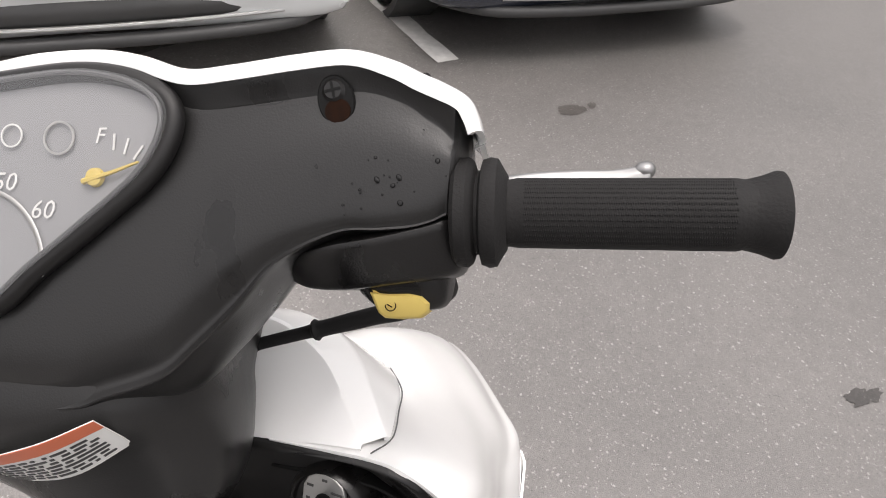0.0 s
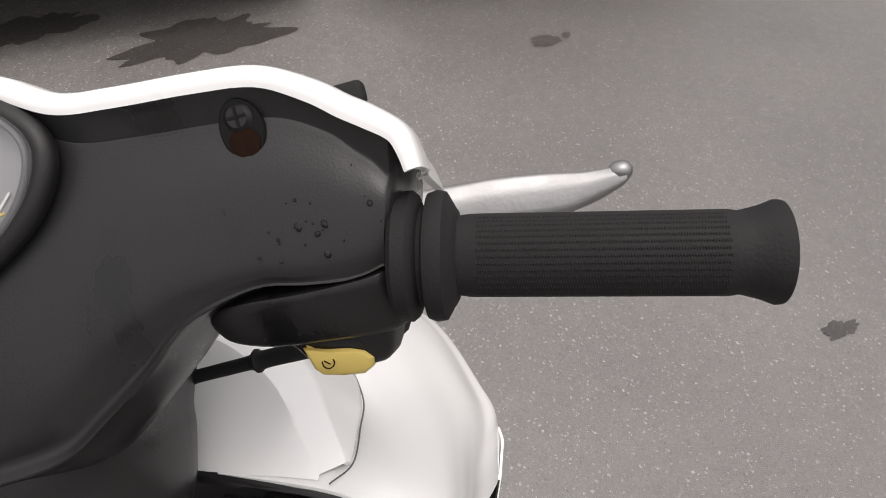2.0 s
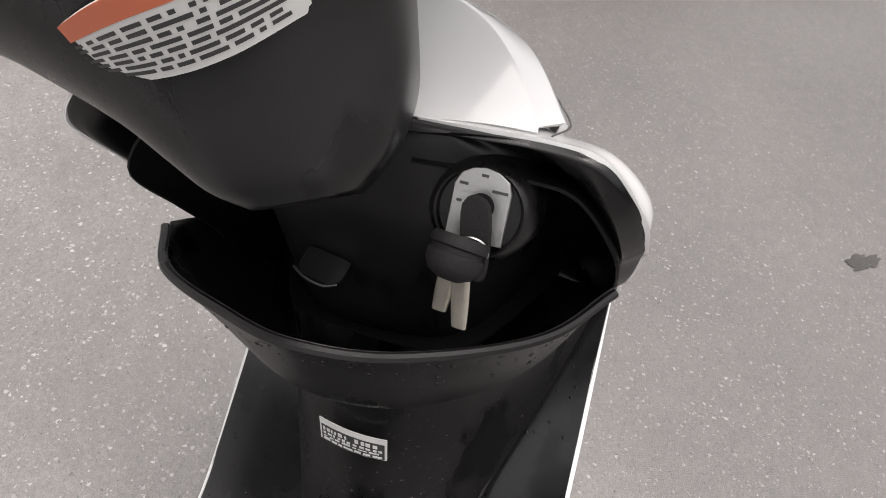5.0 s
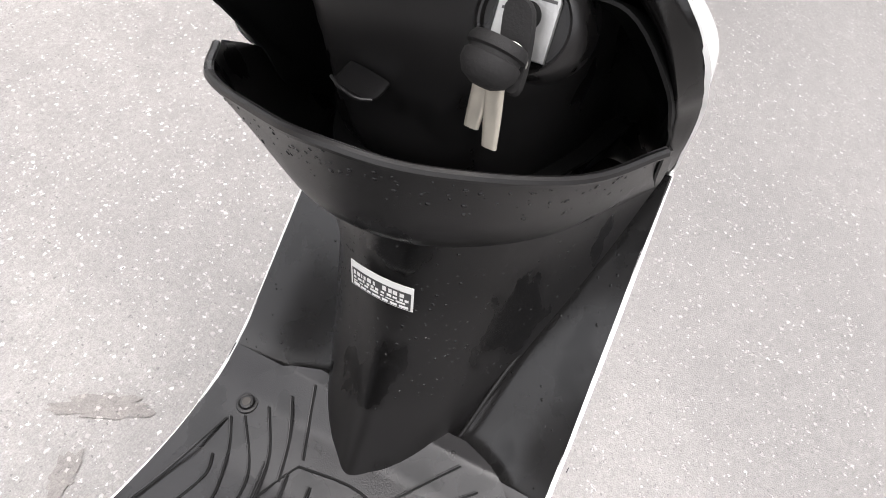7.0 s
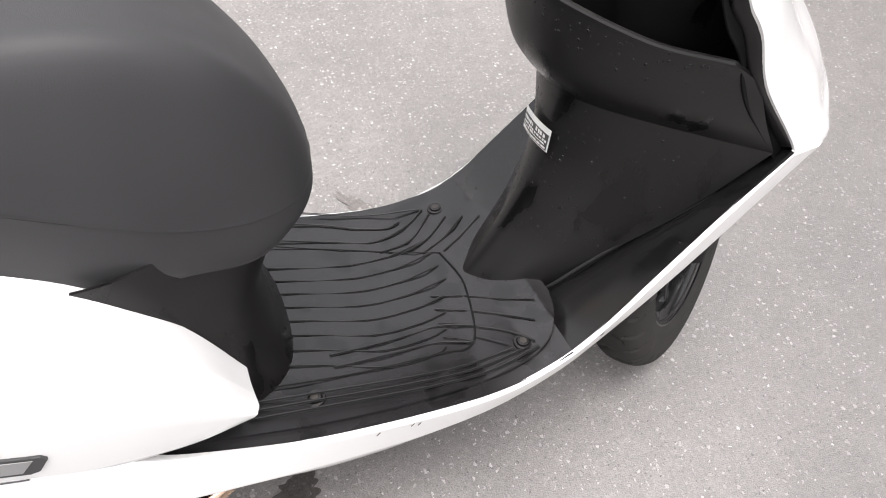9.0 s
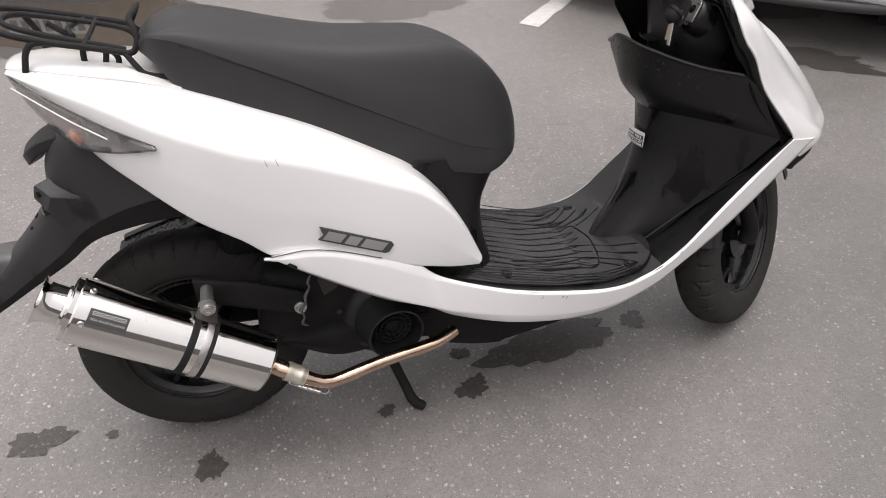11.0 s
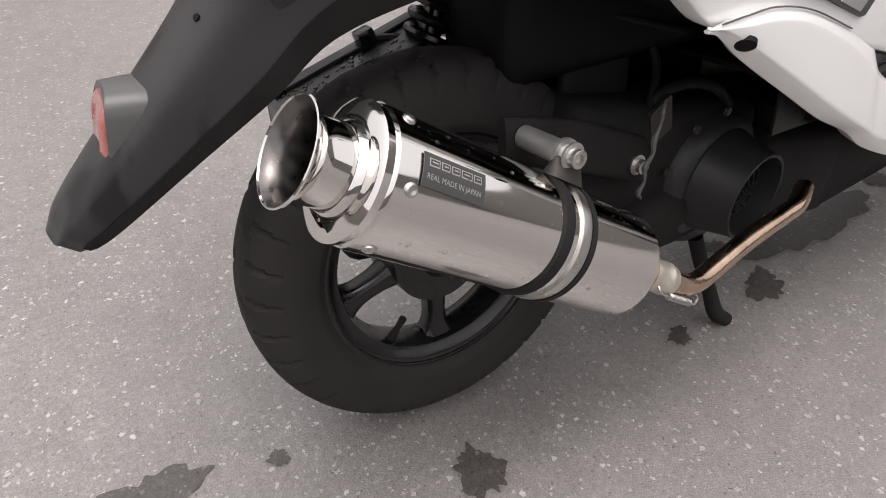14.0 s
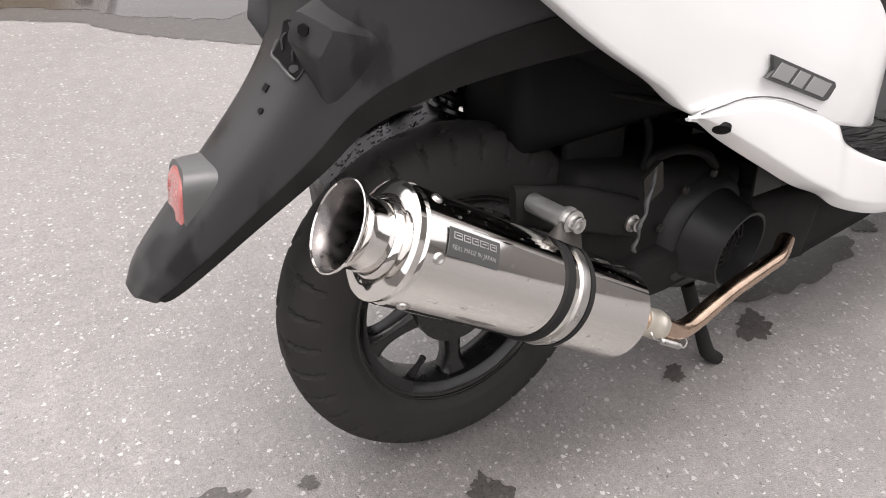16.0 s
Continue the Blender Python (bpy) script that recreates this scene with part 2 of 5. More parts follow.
GLASS = clear("clear_cover", (0.9, 0.9, 0.9))
WATER = bpy.data.materials.new("puddle_water")
WATER.use_nodes = True
WATER.node_tree.nodes["Principled BSDF"].inputs["Base Color"].default_value = (0.055, 0.05, 0.046, 1)
WATER.node_tree.nodes["Principled BSDF"].inputs["Roughness"].default_value = 0.04
WATER.node_tree.nodes["Principled BSDF"].inputs["IOR"].default_value = 1.4


# ---- mesh helpers ----
def cr(pts, n, closed=False):
    """n points on a smooth curve through pts."""
    p = np.array(pts, float)
    k = len(p)
    if k == 1:
        return np.repeat(p, n, 0)
    t = np.arange(n) * (k / n) if closed else np.linspace(0, k - 1, n)
    i = np.minimum(t.astype(int), k - 1 if closed else k - 2)
    f = (t - i)[:, None]
    if closed:
        a, b, c, d = (p[(i + j) % k] for j in (-1, 0, 1, 2))
    else:
        q = np.vstack([2 * p[0] - p[1], p, 2 * p[-1] - p[-2]])
        a, b, c, d = (q[i + j] for j in (0, 1, 2, 3))
    return 0.5 * (2 * b + (c - a) * f + (2 * a - 5 * b + 4 * c - d) * f**2 + (3 * b - a - 3 * c + d) * f**3)


def mesh_grid(g, close_u=False, close_v=False, cap=False):
    """A bmesh from a grid of points [u][v]."""
    bm = bmesh.new()
    nu, nv = len(g), len(g[0])
    v = [[bm.verts.new(g[i][j]) for j in range(nv)] for i in range(nu)]
    for i in range(nu if close_u else nu - 1):
        for j in range(nv if close_v else nv - 1):
            i2, j2 = (i + 1) % nu, (j + 1) % nv
            bm.faces.new((v[i][j], v[i][j2], v[i2][j2], v[i2][j]))
    if cap:
        for row in (v[0], v[-1]):
            bm.faces.new(row)
    return bm


def loft(sections, nu, nv, closed=True, cap=True, smooth_u=True):
    """A skin over sections, each a list of points; rings when closed."""
    rows = np.array([cr(s, nv, closed) for s in sections])
    if smooth_u:
        rows = np.array([cr(rows[:, j], nu) for j in range(nv)]).transpose(1, 0, 2)
    bm = mesh_grid(rows, False, closed, cap and closed)
    bmesh.ops.recalc_face_normals(bm, faces=bm.faces)
    return bm


def sheet(sections, nu, nv, thick=0.003, smooth=True):
    """An open skin with thickness, laid to the far side of its normal."""
    rows = np.array([cr(s, nv) for s in sections]) if smooth else np.array(sections, float)
    if smooth:
        rows = np.array([cr(rows[:, j], nu) for j in range(nv)]).transpose(1, 0, 2)
    du, dv = np.gradient(rows, axis=0), np.gradient(rows, axis=1)
    nrm = np.cross(du, dv)
    nrm /= np.linalg.norm(nrm, axis=2, keepdims=True) + 1e-12
    back = rows - thick * nrm
    ring = np.concatenate([rows, back[:, ::-1]], axis=1)
    bm = mesh_grid(ring, False, True, False)
    vs = list(bm.verts)
    nu2, nv2 = ring.shape[:2]
    k = rows.shape[1]
    for i in (0, nu2 - 1):
        for j in range(k - 1):
            a, b = vs[i * nv2 + j], vs[i * nv2 + j + 1]
            c, d = vs[i * nv2 + nv2 - 2 - j], vs[i * nv2 + nv2 - 1 - j]
            if len({a, b, c, d}) == 4:
                try:
                    bm.faces.new((a, b, c, d))
                except ValueError:
                    pass
    bmesh.ops.recalc_face_normals(bm, faces=bm.faces)
    return bm


def folded(curves, n, share=0.08):
    """Rows for a skin of nearly flat planes between smooth curves, each fold rounded a little."""
    c = [cr(k, n) for k in curves]
    rows = [c[0]]
    for i in range(1, len(c) - 1):
        a, b = c[i] + (c[i - 1] - c[i]) * share, c[i] + (c[i + 1] - c[i]) * share
        rows += [c[i] + (c[i - 1] - c[i]) * .5, a, c[i] * .5 + (a + b) * .25, b]
    return np.array(rows + [c[-1]])


def fillet(ring, share=0.12):
    """A closed outline with its corners rounded a little: three points a corner."""
    p, out = np.array(ring, float), []
    for i in range(len(p)):
        a, b = p[i] + (p[i - 1] - p[i]) * share, p[i] + (p[(i + 1) % len(p)] - p[i]) * share
        out += [a, p[i] * .5 + (a + b) * .25, b]
    return out


def prism(sections, n=24, share=0.12):
    """A closed skin over outlines with crisp corners, smooth from outline to outline."""
    rows = np.array([fillet(q, share) for q in sections])
    rows = np.array([cr(rows[:, j], n) for j in range(rows.shape[1])]).transpose(1, 0, 2)
    bm = mesh_grid(rows, False, True, True)
    bmesh.ops.recalc_face_normals(bm, faces=bm.faces)
    return bm


def tube(pts, radius, segs=10, n=24, squash=1.0):
    """A round bar along a smooth curve; radius is one number or one per given point."""
    p = cr(pts, n)
    r = np.full(n, radius) if np.isscalar(radius) else cr([[x] for x in radius], n)[:, 0]
    t = np.gradient(p, axis=0)
    t /= np.linalg.norm(t, axis=1, keepdims=True) + 1e-12
    up = np.array([0.0, 0.0, 1.0]) if abs(t[0][2]) < 0.9 else np.array([1.0, 0.0, 0.0])
    rings = []
    side = np.cross(t[0], up)
    for i in range(n):
        side = side - t[i] * (side @ t[i])
        side /= np.linalg.norm(side)
        top = np.cross(side, t[i])
        a = np.linspace(0, 2 * np.pi, segs, endpoint=False)
        rings.append(p[i] + r[i] * (np.cos(a)[:, None] * side + squash * np.sin(a)[:, None] * top))
    bm = mesh_grid(rings, False, True, True)
    bmesh.ops.recalc_face_normals(bm, faces=bm.faces)
    return bm


def lathe(profile, start, axis, segs=32, closed=False, wobble=None, caps=True):
    """Turns (along, radius) pairs round an axis through start."""
    start, axis = Vector(start), Vector(axis).normalized()
    side = axis.orthogonal().normalized()
    up = axis.cross(side)
    rows = []
    for k, (s, r) in enumerate(profile):
        row = []
        for i in range(segs):
            a = 2 * math.pi * i / segs
            rr = r + (wobble(k, a) if wobble else 0)
            row.append(start + axis * s + (side * math.cos(a) + up * math.sin(a)) * rr)
        rows.append(row)
    bm = mesh_grid(rows, closed, True, False)
    if not closed and caps:
        for row in (0, len(rows) - 1):
            if profile[row][1] > 1e-4:
                bm.verts.ensure_lookup_table()
                bm.faces.new([bm.verts[row * segs + i] for i in range(segs)])
    bmesh.ops.remove_doubles(bm, verts=bm.verts, dist=1e-6)
    bmesh.ops.recalc_face_normals(bm, faces=bm.faces)
    return bm


def slab(outline, place, thick, inset=0.0):
    """A flat plate: outline in (a, b), place(a, b, c) gives the world point, c from -thick to 0; inset rounds the rim."""
    c = np.mean(np.array(outline, float), axis=0)
    rows = []
    for depth, inn in ((-thick, 0.0), (-inset, 0.0), (0.0, inset)):
        row = []
        for a, b in outline:
            d = np.array([a, b]) - c
            q = np.array([a, b]) - d / (np.linalg.norm(d) + 1e-9) * inn
            row.append(place(q[0], q[1], depth))
        rows.append(row)
    bm = mesh_grid(rows, False, True, True)
    bmesh.ops.recalc_face_normals(bm, faces=bm.faces)
    return bm


def block(sx, sy, sz, m, bevel=0.004, segs=2):
    """A bevelled box of that size, at the pose m."""
    bm = bmesh.new()
    bmesh.ops.create_cube(bm, size=1.0, matrix=Matrix.Diagonal((sx, sy, sz, 1)))
    bmesh.ops.bevel(bm, geom=bm.edges[:], offset=bevel, segments=segs, affect="EDGES", profile=0.6)
    bmesh.ops.transform(bm, matrix=m, verts=bm.verts)
    return bm


def part(name, bm, mat, parent=None, label="", sharp=38):
    me = bpy.data.meshes.new(name)
    bm.to_mesh(me)
    bm.free()
    me.materials.append(mat)
    for p in me.polygons:
        p.use_smooth = True
    me.set_sharp_from_angle(angle=radians(sharp))
    ob = new(name, me)
    ob.parent = parent
    if label:
        ob["label"] = label
    return ob


def mirrored(bm):
    bm = bm.copy()
    for v in bm.verts:
        v.co.y = 2 * YC - v.co.y
    bmesh.ops.reverse_faces(bm, faces=bm.faces)
    return bm


def blob(cx, cy, rx, ry, turn, seed, n=40, rough=0.22):
    """An uneven closed outline round a middle."""
    rnd = random.Random(seed)
    ph = [rnd.uniform(0, 6.28) for _ in range(6)]
    out = []
    for i in range(n):
        a = 2 * math.pi * i / n
        k = 1 + rough * (0.6 * math.sin(2 * a + ph[0]) + 0.5 * math.sin(3 * a + ph[1]) + 0.45 * math.sin(5 * a + ph[2]) + 0.4 * math.sin(9 * a + ph[3]) + 0.3 * math.sin(14 * a + ph[4]) + 0.14 * rnd.uniform(-1, 1))
        x, y = rx * k * math.cos(a), ry * k * math.sin(a)
        out.append((cx + x * math.cos(turn) - y * math.sin(turn), cy + x * math.sin(turn) + y * math.cos(turn)))
    return out


def drops(sections, count, seed, size, out=1.0, lo=0.0, hi=1.0):
    """Many small flattened water drops over a skin of sections; one mesh."""
    rows = np.array([cr(s, 60) for s in sections])
    rows = np.array([cr(rows[:, j], 60) for j in range(60)]).transpose(1, 0, 2)
    nrm = np.cross(np.gradient(rows, axis=0), np.gradient(rows, axis=1)) * out
    nrm /= np.linalg.norm(nrm, axis=2, keepdims=True) + 1e-12
    rnd, bm = random.Random(seed), bmesh.new()
    for _ in range(count):
        i, j = rnd.randrange(int(59 * lo), int(59 * hi)), rnd.randrange(2, 57)
        f, h = rnd.random(), rnd.random()
        p = Vector(rows[i, j] * (1 - f) + rows[i + 1, j] * f) * (1 - h) + Vector(rows[i, j + 1] * (1 - f) + rows[i + 1, j + 1] * f) * h
        d = Vector(nrm[i, j])
        a = d.orthogonal().normalized()
        c = d.cross(a)
        r = size * rnd.choice((0.4, 0.5, 0.6, 0.8, 1.0, 1.5))
        st = rnd.uniform(0.8, 1.5)
        base = [bm.verts.new(p + (a * math.cos(t) * st + c * math.sin(t)) * r - d * r * .1) for t in np.linspace(0, 6.283, 8)[:-1]]
        mid = [bm.verts.new(p + (a * math.cos(t) * st + c * math.sin(t)) * r * .65 + d * r * .32) for t in np.linspace(0, 6.283, 8)[:-1]]
        top = bm.verts.new(p + d * r * .45)
        for q in range(7):
            w = (q + 1) % 7
            bm.faces.new((base[q], base[w], mid[w], mid[q]))
            bm.faces.new((mid[q], mid[w], top))
    return bm


def ground_patch(name, outline, mat, label, height=0.004, category="stain"):
    bm = bmesh.new()
    vs = [bm.verts.new((x, y, height * .4)) for x, y in outline]
    for tri in tessellate_polygon([[Vector((x, y, 0)) for x, y in outline]]):
        bm.faces.new([vs[i] for i in tri])
    bmesh.ops.recalc_face_normals(bm, faces=bm.faces)
    ob = part(name, bm, mat)
    return tagged(ob, label, category, kind="structure")
# ---- ground ----
g = bmesh.new()
bmesh.ops.create_grid(g, x_segments=8, y_segments=8, size=400)
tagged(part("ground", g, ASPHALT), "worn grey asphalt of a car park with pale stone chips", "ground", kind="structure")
# ---- enclosure: unseen walls added to darken the low sky ----
BLOCKER = material("blocker_grey", (0.20, 0.19, 0.18), 0.85, vary=0.15, scale=0.6, grain=0.3, grain_size=60)
for name, x, y, sx, sy in (("blocker_north", 0, 22, 44.3, .3), ("blocker_south", 0, -18, 44.3, .3), ("blocker_east", 22, 2, .3, 39.7), ("blocker_west", -22, 2, .3, 39.7)):
    tagged(part(name, block(sx, sy, 5.5, pose(x, y, 2.75), .02, 1), BLOCKER), "plain grey unseen wall added to block low sky light", "wall", kind="structure")
for k, (cx, cy, rx, ry, turn, seed) in enumerate([
        (0.612, -0.012, 0.034, 0.028, 0.3, 1), (0.424, -0.034, 0.018, 0.014, 0.2, 2), (0.075, -0.092, 0.024, 0.034, 0.2, 3),
        (-0.262, 0.036, 0.052, 0.034, 0.1, 4), (-0.122, 0.024, 0.012, 0.010, 0.0, 5), (1.033, 0.106, 0.032, 0.024, 0.1, 6),
        (0.607, 0.088, 0.02, 0.016, 0.0, 7), (2.14, -0.60, 0.05, 0.022, -0.7, 9), (3.02, 0.39, 0.06, 0.035, -0.6, 10),
        (3.10, 0.335, 0.025, 0.016, 0.2, 11), (0.84, 0.48, 0.06, 0.018, -0.9, 12), (0.75, 0.45, 0.03, 0.016, 0.4, 13), (0.84, -0.395, 0.028, 0.016, -0.6, 14)]):
    ground_patch("damp_spot", blob(cx, cy, rx, ry, turn, seed, 90, .10 if seed in (10, 11) else .22), DAMP if seed in (10, 11) else DRYING if seed in (12, 13) else WET, "small dark damp spot on the asphalt", .0035 + .0002 * k)
ground_patch("wet_stain", blob(0.815, 0.075, 0.15, 0.055, 0.12, 21, 80, 0.16), WET, "dark wet stain under the scooter floor", .0068)
# the first lies under the car: wet ground and painted shade in one
for k, b_ in enumerate((blob(2.72, 2.15, 0.50, 0.36, -0.7, 31, 80, 0.14), blob(2.42, 1.37, 0.25, 0.105, -0.5, 33, 120, 0.26), blob(2.20, 1.83, 0.17, 0.07, -0.35, 34, 100, 0.24))):
    ground_patch("wet_area", b_, WET, "wet dark asphalt by the white car's nose", 0.0030 + .0003 * k)
ground_patch("wet_area", blob(0.80, 2.42, 0.34, 0.24, -0.1, 32, 80, 0.12), DAMP, "broad damp patch on the asphalt", 0.0022)
SHORE = [(-1.35, 2.35), (-.95, 2.12), (-.83, 2.06), (-.71, 2.07), (-.53, 2.01), (-.40, 1.95), (-.25, 1.86), (-.14, 1.72), (0, 1.62), (.13, 1.53), (.24, 1.50), (.36, 1.62), (.38, 1.85), (.20, 2.25), (-.05, 2.50), (-.20, 2.68), (-.33, 2.83), (-.55, 2.93), (-.95, 3.0), (-1.5, 3.2), (-1.75, 2.9)]
rnd = random.Random(41)
wet_line = [(x + rnd.uniform(-.012, .012), y + rnd.uniform(-.012, .012)) for x, y in cr(SHORE, 160, True)]
mid_x, mid_y = -.5, 2.3
pud = [(mid_x + (x - mid_x) * .90 + rnd.uniform(-.02, .02), mid_y + (y - mid_y) * .72 + rnd.uniform(-.015, .015) + .04) for x, y in cr(SHORE, 120, True)]
ground_patch("wet_area", wet_line, WET, "wet rim of asphalt round the puddle", 0.003)
ground_patch("puddle", pud, WATER, "shallow puddle mirroring the sky and a car", 0.005, "puddle")
for (x0, y0), (x1, y1), w in (((3.09, 0.925), (4.9, 3.6), 0.10), ((1.38, 1.985), (3.1, 3.9), 0.10)):
    d = Vector((x1 - x0, y1 - y0)).normalized()
    s = Vector((d.y, -d.x)) * w / 2
    rnd = random.Random(5)
    a, b = [], []
    for i in range(40):
        q = Vector((x0, y0)) + Vector((x1 - x0, y1 - y0)) * i / 39
        a.append(tuple(q + s * rnd.uniform(0.85, 1.05)))
        b.append(tuple(q - s * rnd.uniform(0.85, 1.05)))
    ground_patch("parking_line", a + b[::-1], LINE, "worn white painted parking bay line", 0.0064, "road marking")

# ---- the scooter ----
scooter = new("motor_scooter")
scooter.matrix_world = pose(0.09, 0.042, 0, -10, 0, 4)
tagged(scooter, "white and black motor scooter leaning on its stand", "scooter")


def sc(name, bm, mat, label="", parent=None, sharp=38):
    return part(name, bm, mat, parent or scooter, label, sharp)


YC = -0.015  # the scooter's middle plane


def sym(right):
    """A row from the right edge to the middle, and on to the left."""
    return list(right) + [(x, 2 * YC - y, z) for x, y, z in right[-2::-1]]


def across(x, w, rows):
    """Points (share of the half width, z) mirrored about the middle plane; w is the right edge's distance from y 0."""
    h = w + YC
    return [(x, YC - h * s, z) for s, z in rows]


def wheel(name, centre, axis, label):
    """Tyre with cut tread, cast rim with five spokes, hub; axis points to the scooter's left."""
    c, ax = Vector(centre), Vector(axis).normalized()
    R, HW = 0.211, 0.044
    prof = []
    for i in range(33):
        a = math.pi * (i / 32) * 1.18 - 0.09 * math.pi
        c_, s_ = math.cos(a), math.sin(a)
        prof.append((-HW * math.copysign(abs(c_) ** .8, c_), R - 0.058 + (0.058 * s_ ** 0.62 if s_ > 0 else 0.03 * s_)))
    prof = [(-0.030, 0.130)] + prof + [(0.030, 0.130)]

    def tread(k, a):
        s, r = prof[k]
        if r < R - 0.030 or abs(s) < 0.006:
            return 0
        w = (a * 34 / (2 * math.pi) + abs(s) * 9 + (0.5 if s > 0 else 0)) % 1.0
        if abs(s) > .019:
            return -0.005 if w < 0.15 else 0
        return -0.003 if (a * 17 / (2 * math.pi) + abs(s) * 16 + (0.5 if s > 0 else 0)) % 1.0 < 0.10 else 0
    tyre = sc(name, lathe(prof, c, ax, 408, True, tread), TYRE, label, sharp=30)
    rim = [(-0.033, 0.139), (-0.033, 0.133), (-0.027, 0.129), (-0.022, 0.118), (0.0, 0.112), (0.022, 0.118), (0.027, 0.129), (0.033, 0.133), (0.033, 0.139), (0.02, 0.128), (0, 0.122), (-0.02, 0.128)]
    sc("rim", lathe(rim, c, ax, 72, True), RIM, "black cast wheel rim", tyre)
    sc("rim_lip", lathe([(-0.036, 0.1345), (-0.0365, 0.1375), (-0.034, 0.1385), (-0.032, 0.1350)], c, ax, 72, True), RIM, "", tyre)
    sc("hub", lathe([(-0.045, 0.0), (-0.045, 0.018), (-0.030, 0.026), (-0.026, 0.056), (0.030, 0.060), (0.038, 0.05), (0.04, 0.0)], c, ax, 40), RIM, "black brake drum hub", tyre)
    side = (Vector((1, 0, 0)) - ax * ax.x).normalized()
    rise = side.cross(ax)
    ray = lambda deg: side * math.cos(radians(deg)) + rise * math.sin(radians(deg))
    for i in range(5):
        d = ray(-163 + 72 * i)
        tn = ax.cross(d)
        rows = []
        for rad, w, h in ((0.044, 0.017, 0.017), (0.07, 0.0115, 0.014), (0.095, 0.0115, 0.013), (0.112, 0.018, 0.015), (0.121, 0.030, 0.017)):
            rows.append([c + d * rad + tn * w * sx + ax * h * sy for sx, sy in ((-1, -.6), (-.5, -1), (.5, -1), (1, -.6), (1, 1), (-1, 1))])
        sc("spoke", prism([[tuple(q) for q in r] for r in rows], 14, .16), RIM, "", tyre)
    v0, v1 = c + ray(-124) * .118 - ax * .010, c + ray(-128) * .084 - ax * .022
    sc("tyre_valve", tube([tuple(v0), tuple(v0.lerp(v1, .3)), tuple(v0.lerp(v1, .6)), tuple(v1)], [.0058, .0050, .0036, .0044], 10, 16), RUBBER, "rubber tyre valve", tyre)
    return tyre


rear_wheel = wheel("rear_wheel", (0.002, -0.005, 0.207), (0, 1, 0), "rear tyre on a black cast wheel")
W2L = scooter.matrix_world.inverted()
yaw, tilt = radians(36.5), radians(-19.4)
FC = W2L @ Vector((1.247, 0.141, 0.203))
FAX = W2L.to_3x3() @ Vector((-math.sin(yaw) * math.cos(tilt), math.cos(yaw) * math.cos(tilt), math.sin(tilt)))
front_wheel = wheel("front_wheel", FC, FAX, "front tyre turned to the left")

# lower skirts: white band along each side of the floor, rising to the leg shield
T = [(.156, .4450), (.166, .4465), (.190, .4500), (.222, .4515), (.268, .442), (.335, .415), (.392, .389), (.440, .348), (.557, .295), (.667, .266), (.76, .252), (.83, .262), (.898, .297), (1.003, .391), (1.12, .492)]
B = [(.157, .4430), (.170, .4370), (.204, .412), (.237, .390), (.284, .360), (.341, .325), (.408, .292), (.460, .259), (.561, .218), (.675, .191), (.771, .191), (.854, .218), (.911, .251), (1.023, .329), (1.188, .474)]
F1 = [(.157, .4440), (.172, .4430), (.194, .4425), (.225, .4415), (.268, .4325), (.335, .403), (.397, .367), (.443, .341)]
F2 = [(.158, .4435), (.174, .4405), (.206, .422), (.240, .401), (.288, .371), (.346, .336), (.413, .300), (.463, .274)]
YT = [.209, .213, .217, .219, .221, .220, .215, .208, .202, .201, .200, .199, .197, .192, .184]
lines = [[], [], [], [], [], []]
for i, ((tx, tz), (bx, bz), y) in enumerate(zip(T, B, YT)):
    rear = 1 - min(1, max(0, (tx - .40) / .10))
    tuck = .013 * min(1, max(0, (tx - .50) / .2))
    ax_, az_ = F1[i] if i < len(F1) else (tx, tz - .0055)
    cx_, cz_ = F2[i] if i < len(F2) else (tx * .25 + bx * .75, tz * .25 + bz * .75)
    small = min(1, .25 + i * .35)
    for row, p in zip(lines, ((tx, -y + .003 + .009 * rear * small, tz - .002), (tx, -y + .002, tz), (ax_, -y - .0026 * small, az_), (cx_, -y - .0022 * small + tuck * .75, cz_),
                              (bx, -y + (.004 + .010 * rear) * small + tuck, bz), (bx, -y + .004 * small + .026 * small ** 3 + tuck, bz + .006 * small))):
        row.append(p)
sk = sheet(folded(lines, 110, .07), 0, 0, .003, False)
low = mirrored(sk)
sc("panel_seam", tube([(x, -y + .0002, z + .0010) for (x, z), y in zip(T[1:6], YT[1:6])], .0008, 6, 60), HOUSING)
sc("lower_skirt", low, WHITE, "white lower side skirt")
sc("lower_skirt", sk, WHITE, "white lower side skirt")

# rear side panels
TP = [(.512, -.165, .372), (.481, -.165, .44), (.449, -.165, .49), (.409, -.16, .534), (.352, -.155, .57), (.263, -.15, .619), (.181, -.145, .656), (.121, -.14, .682), (.052, -.133, .706), (-.03, -.120, .723), (-.09, -.098, .732), (-.134, -.068, .736)]
CP = [(.514, -.185, .362), (.487, -.20, .42), (.455, -.212, .47), (.41, -.216, .513), (.357, -.218, .539), (.242, -.216, .586), (.161, -.213, .611), (.108, -.206, .632), (.05, -.193, .657), (-.02, -.166, .692), (-.085, -.132, .718), (-.136, -.088, .733)]
BP = [(.506, -.19, .352), (.46, -.205, .365), (.42, -.212, .377), (.388, -.215, .386), (.33, -.217, .399), (.26, -.212, .425), (.18, -.203, .437), (.13, -.198, .475), (.067, -.19, .52), (.0, -.165, .58), (-.04, -.135, .61), (-.064, -.10, .627)]
lines = [[], [], [], [], [], [], []]
for t, c, b in zip(TP, CP, BP):
    t, c, b = np.array(t), np.array(c), np.array(b)
    k = min(1, np.linalg.norm(t - c) / .06)
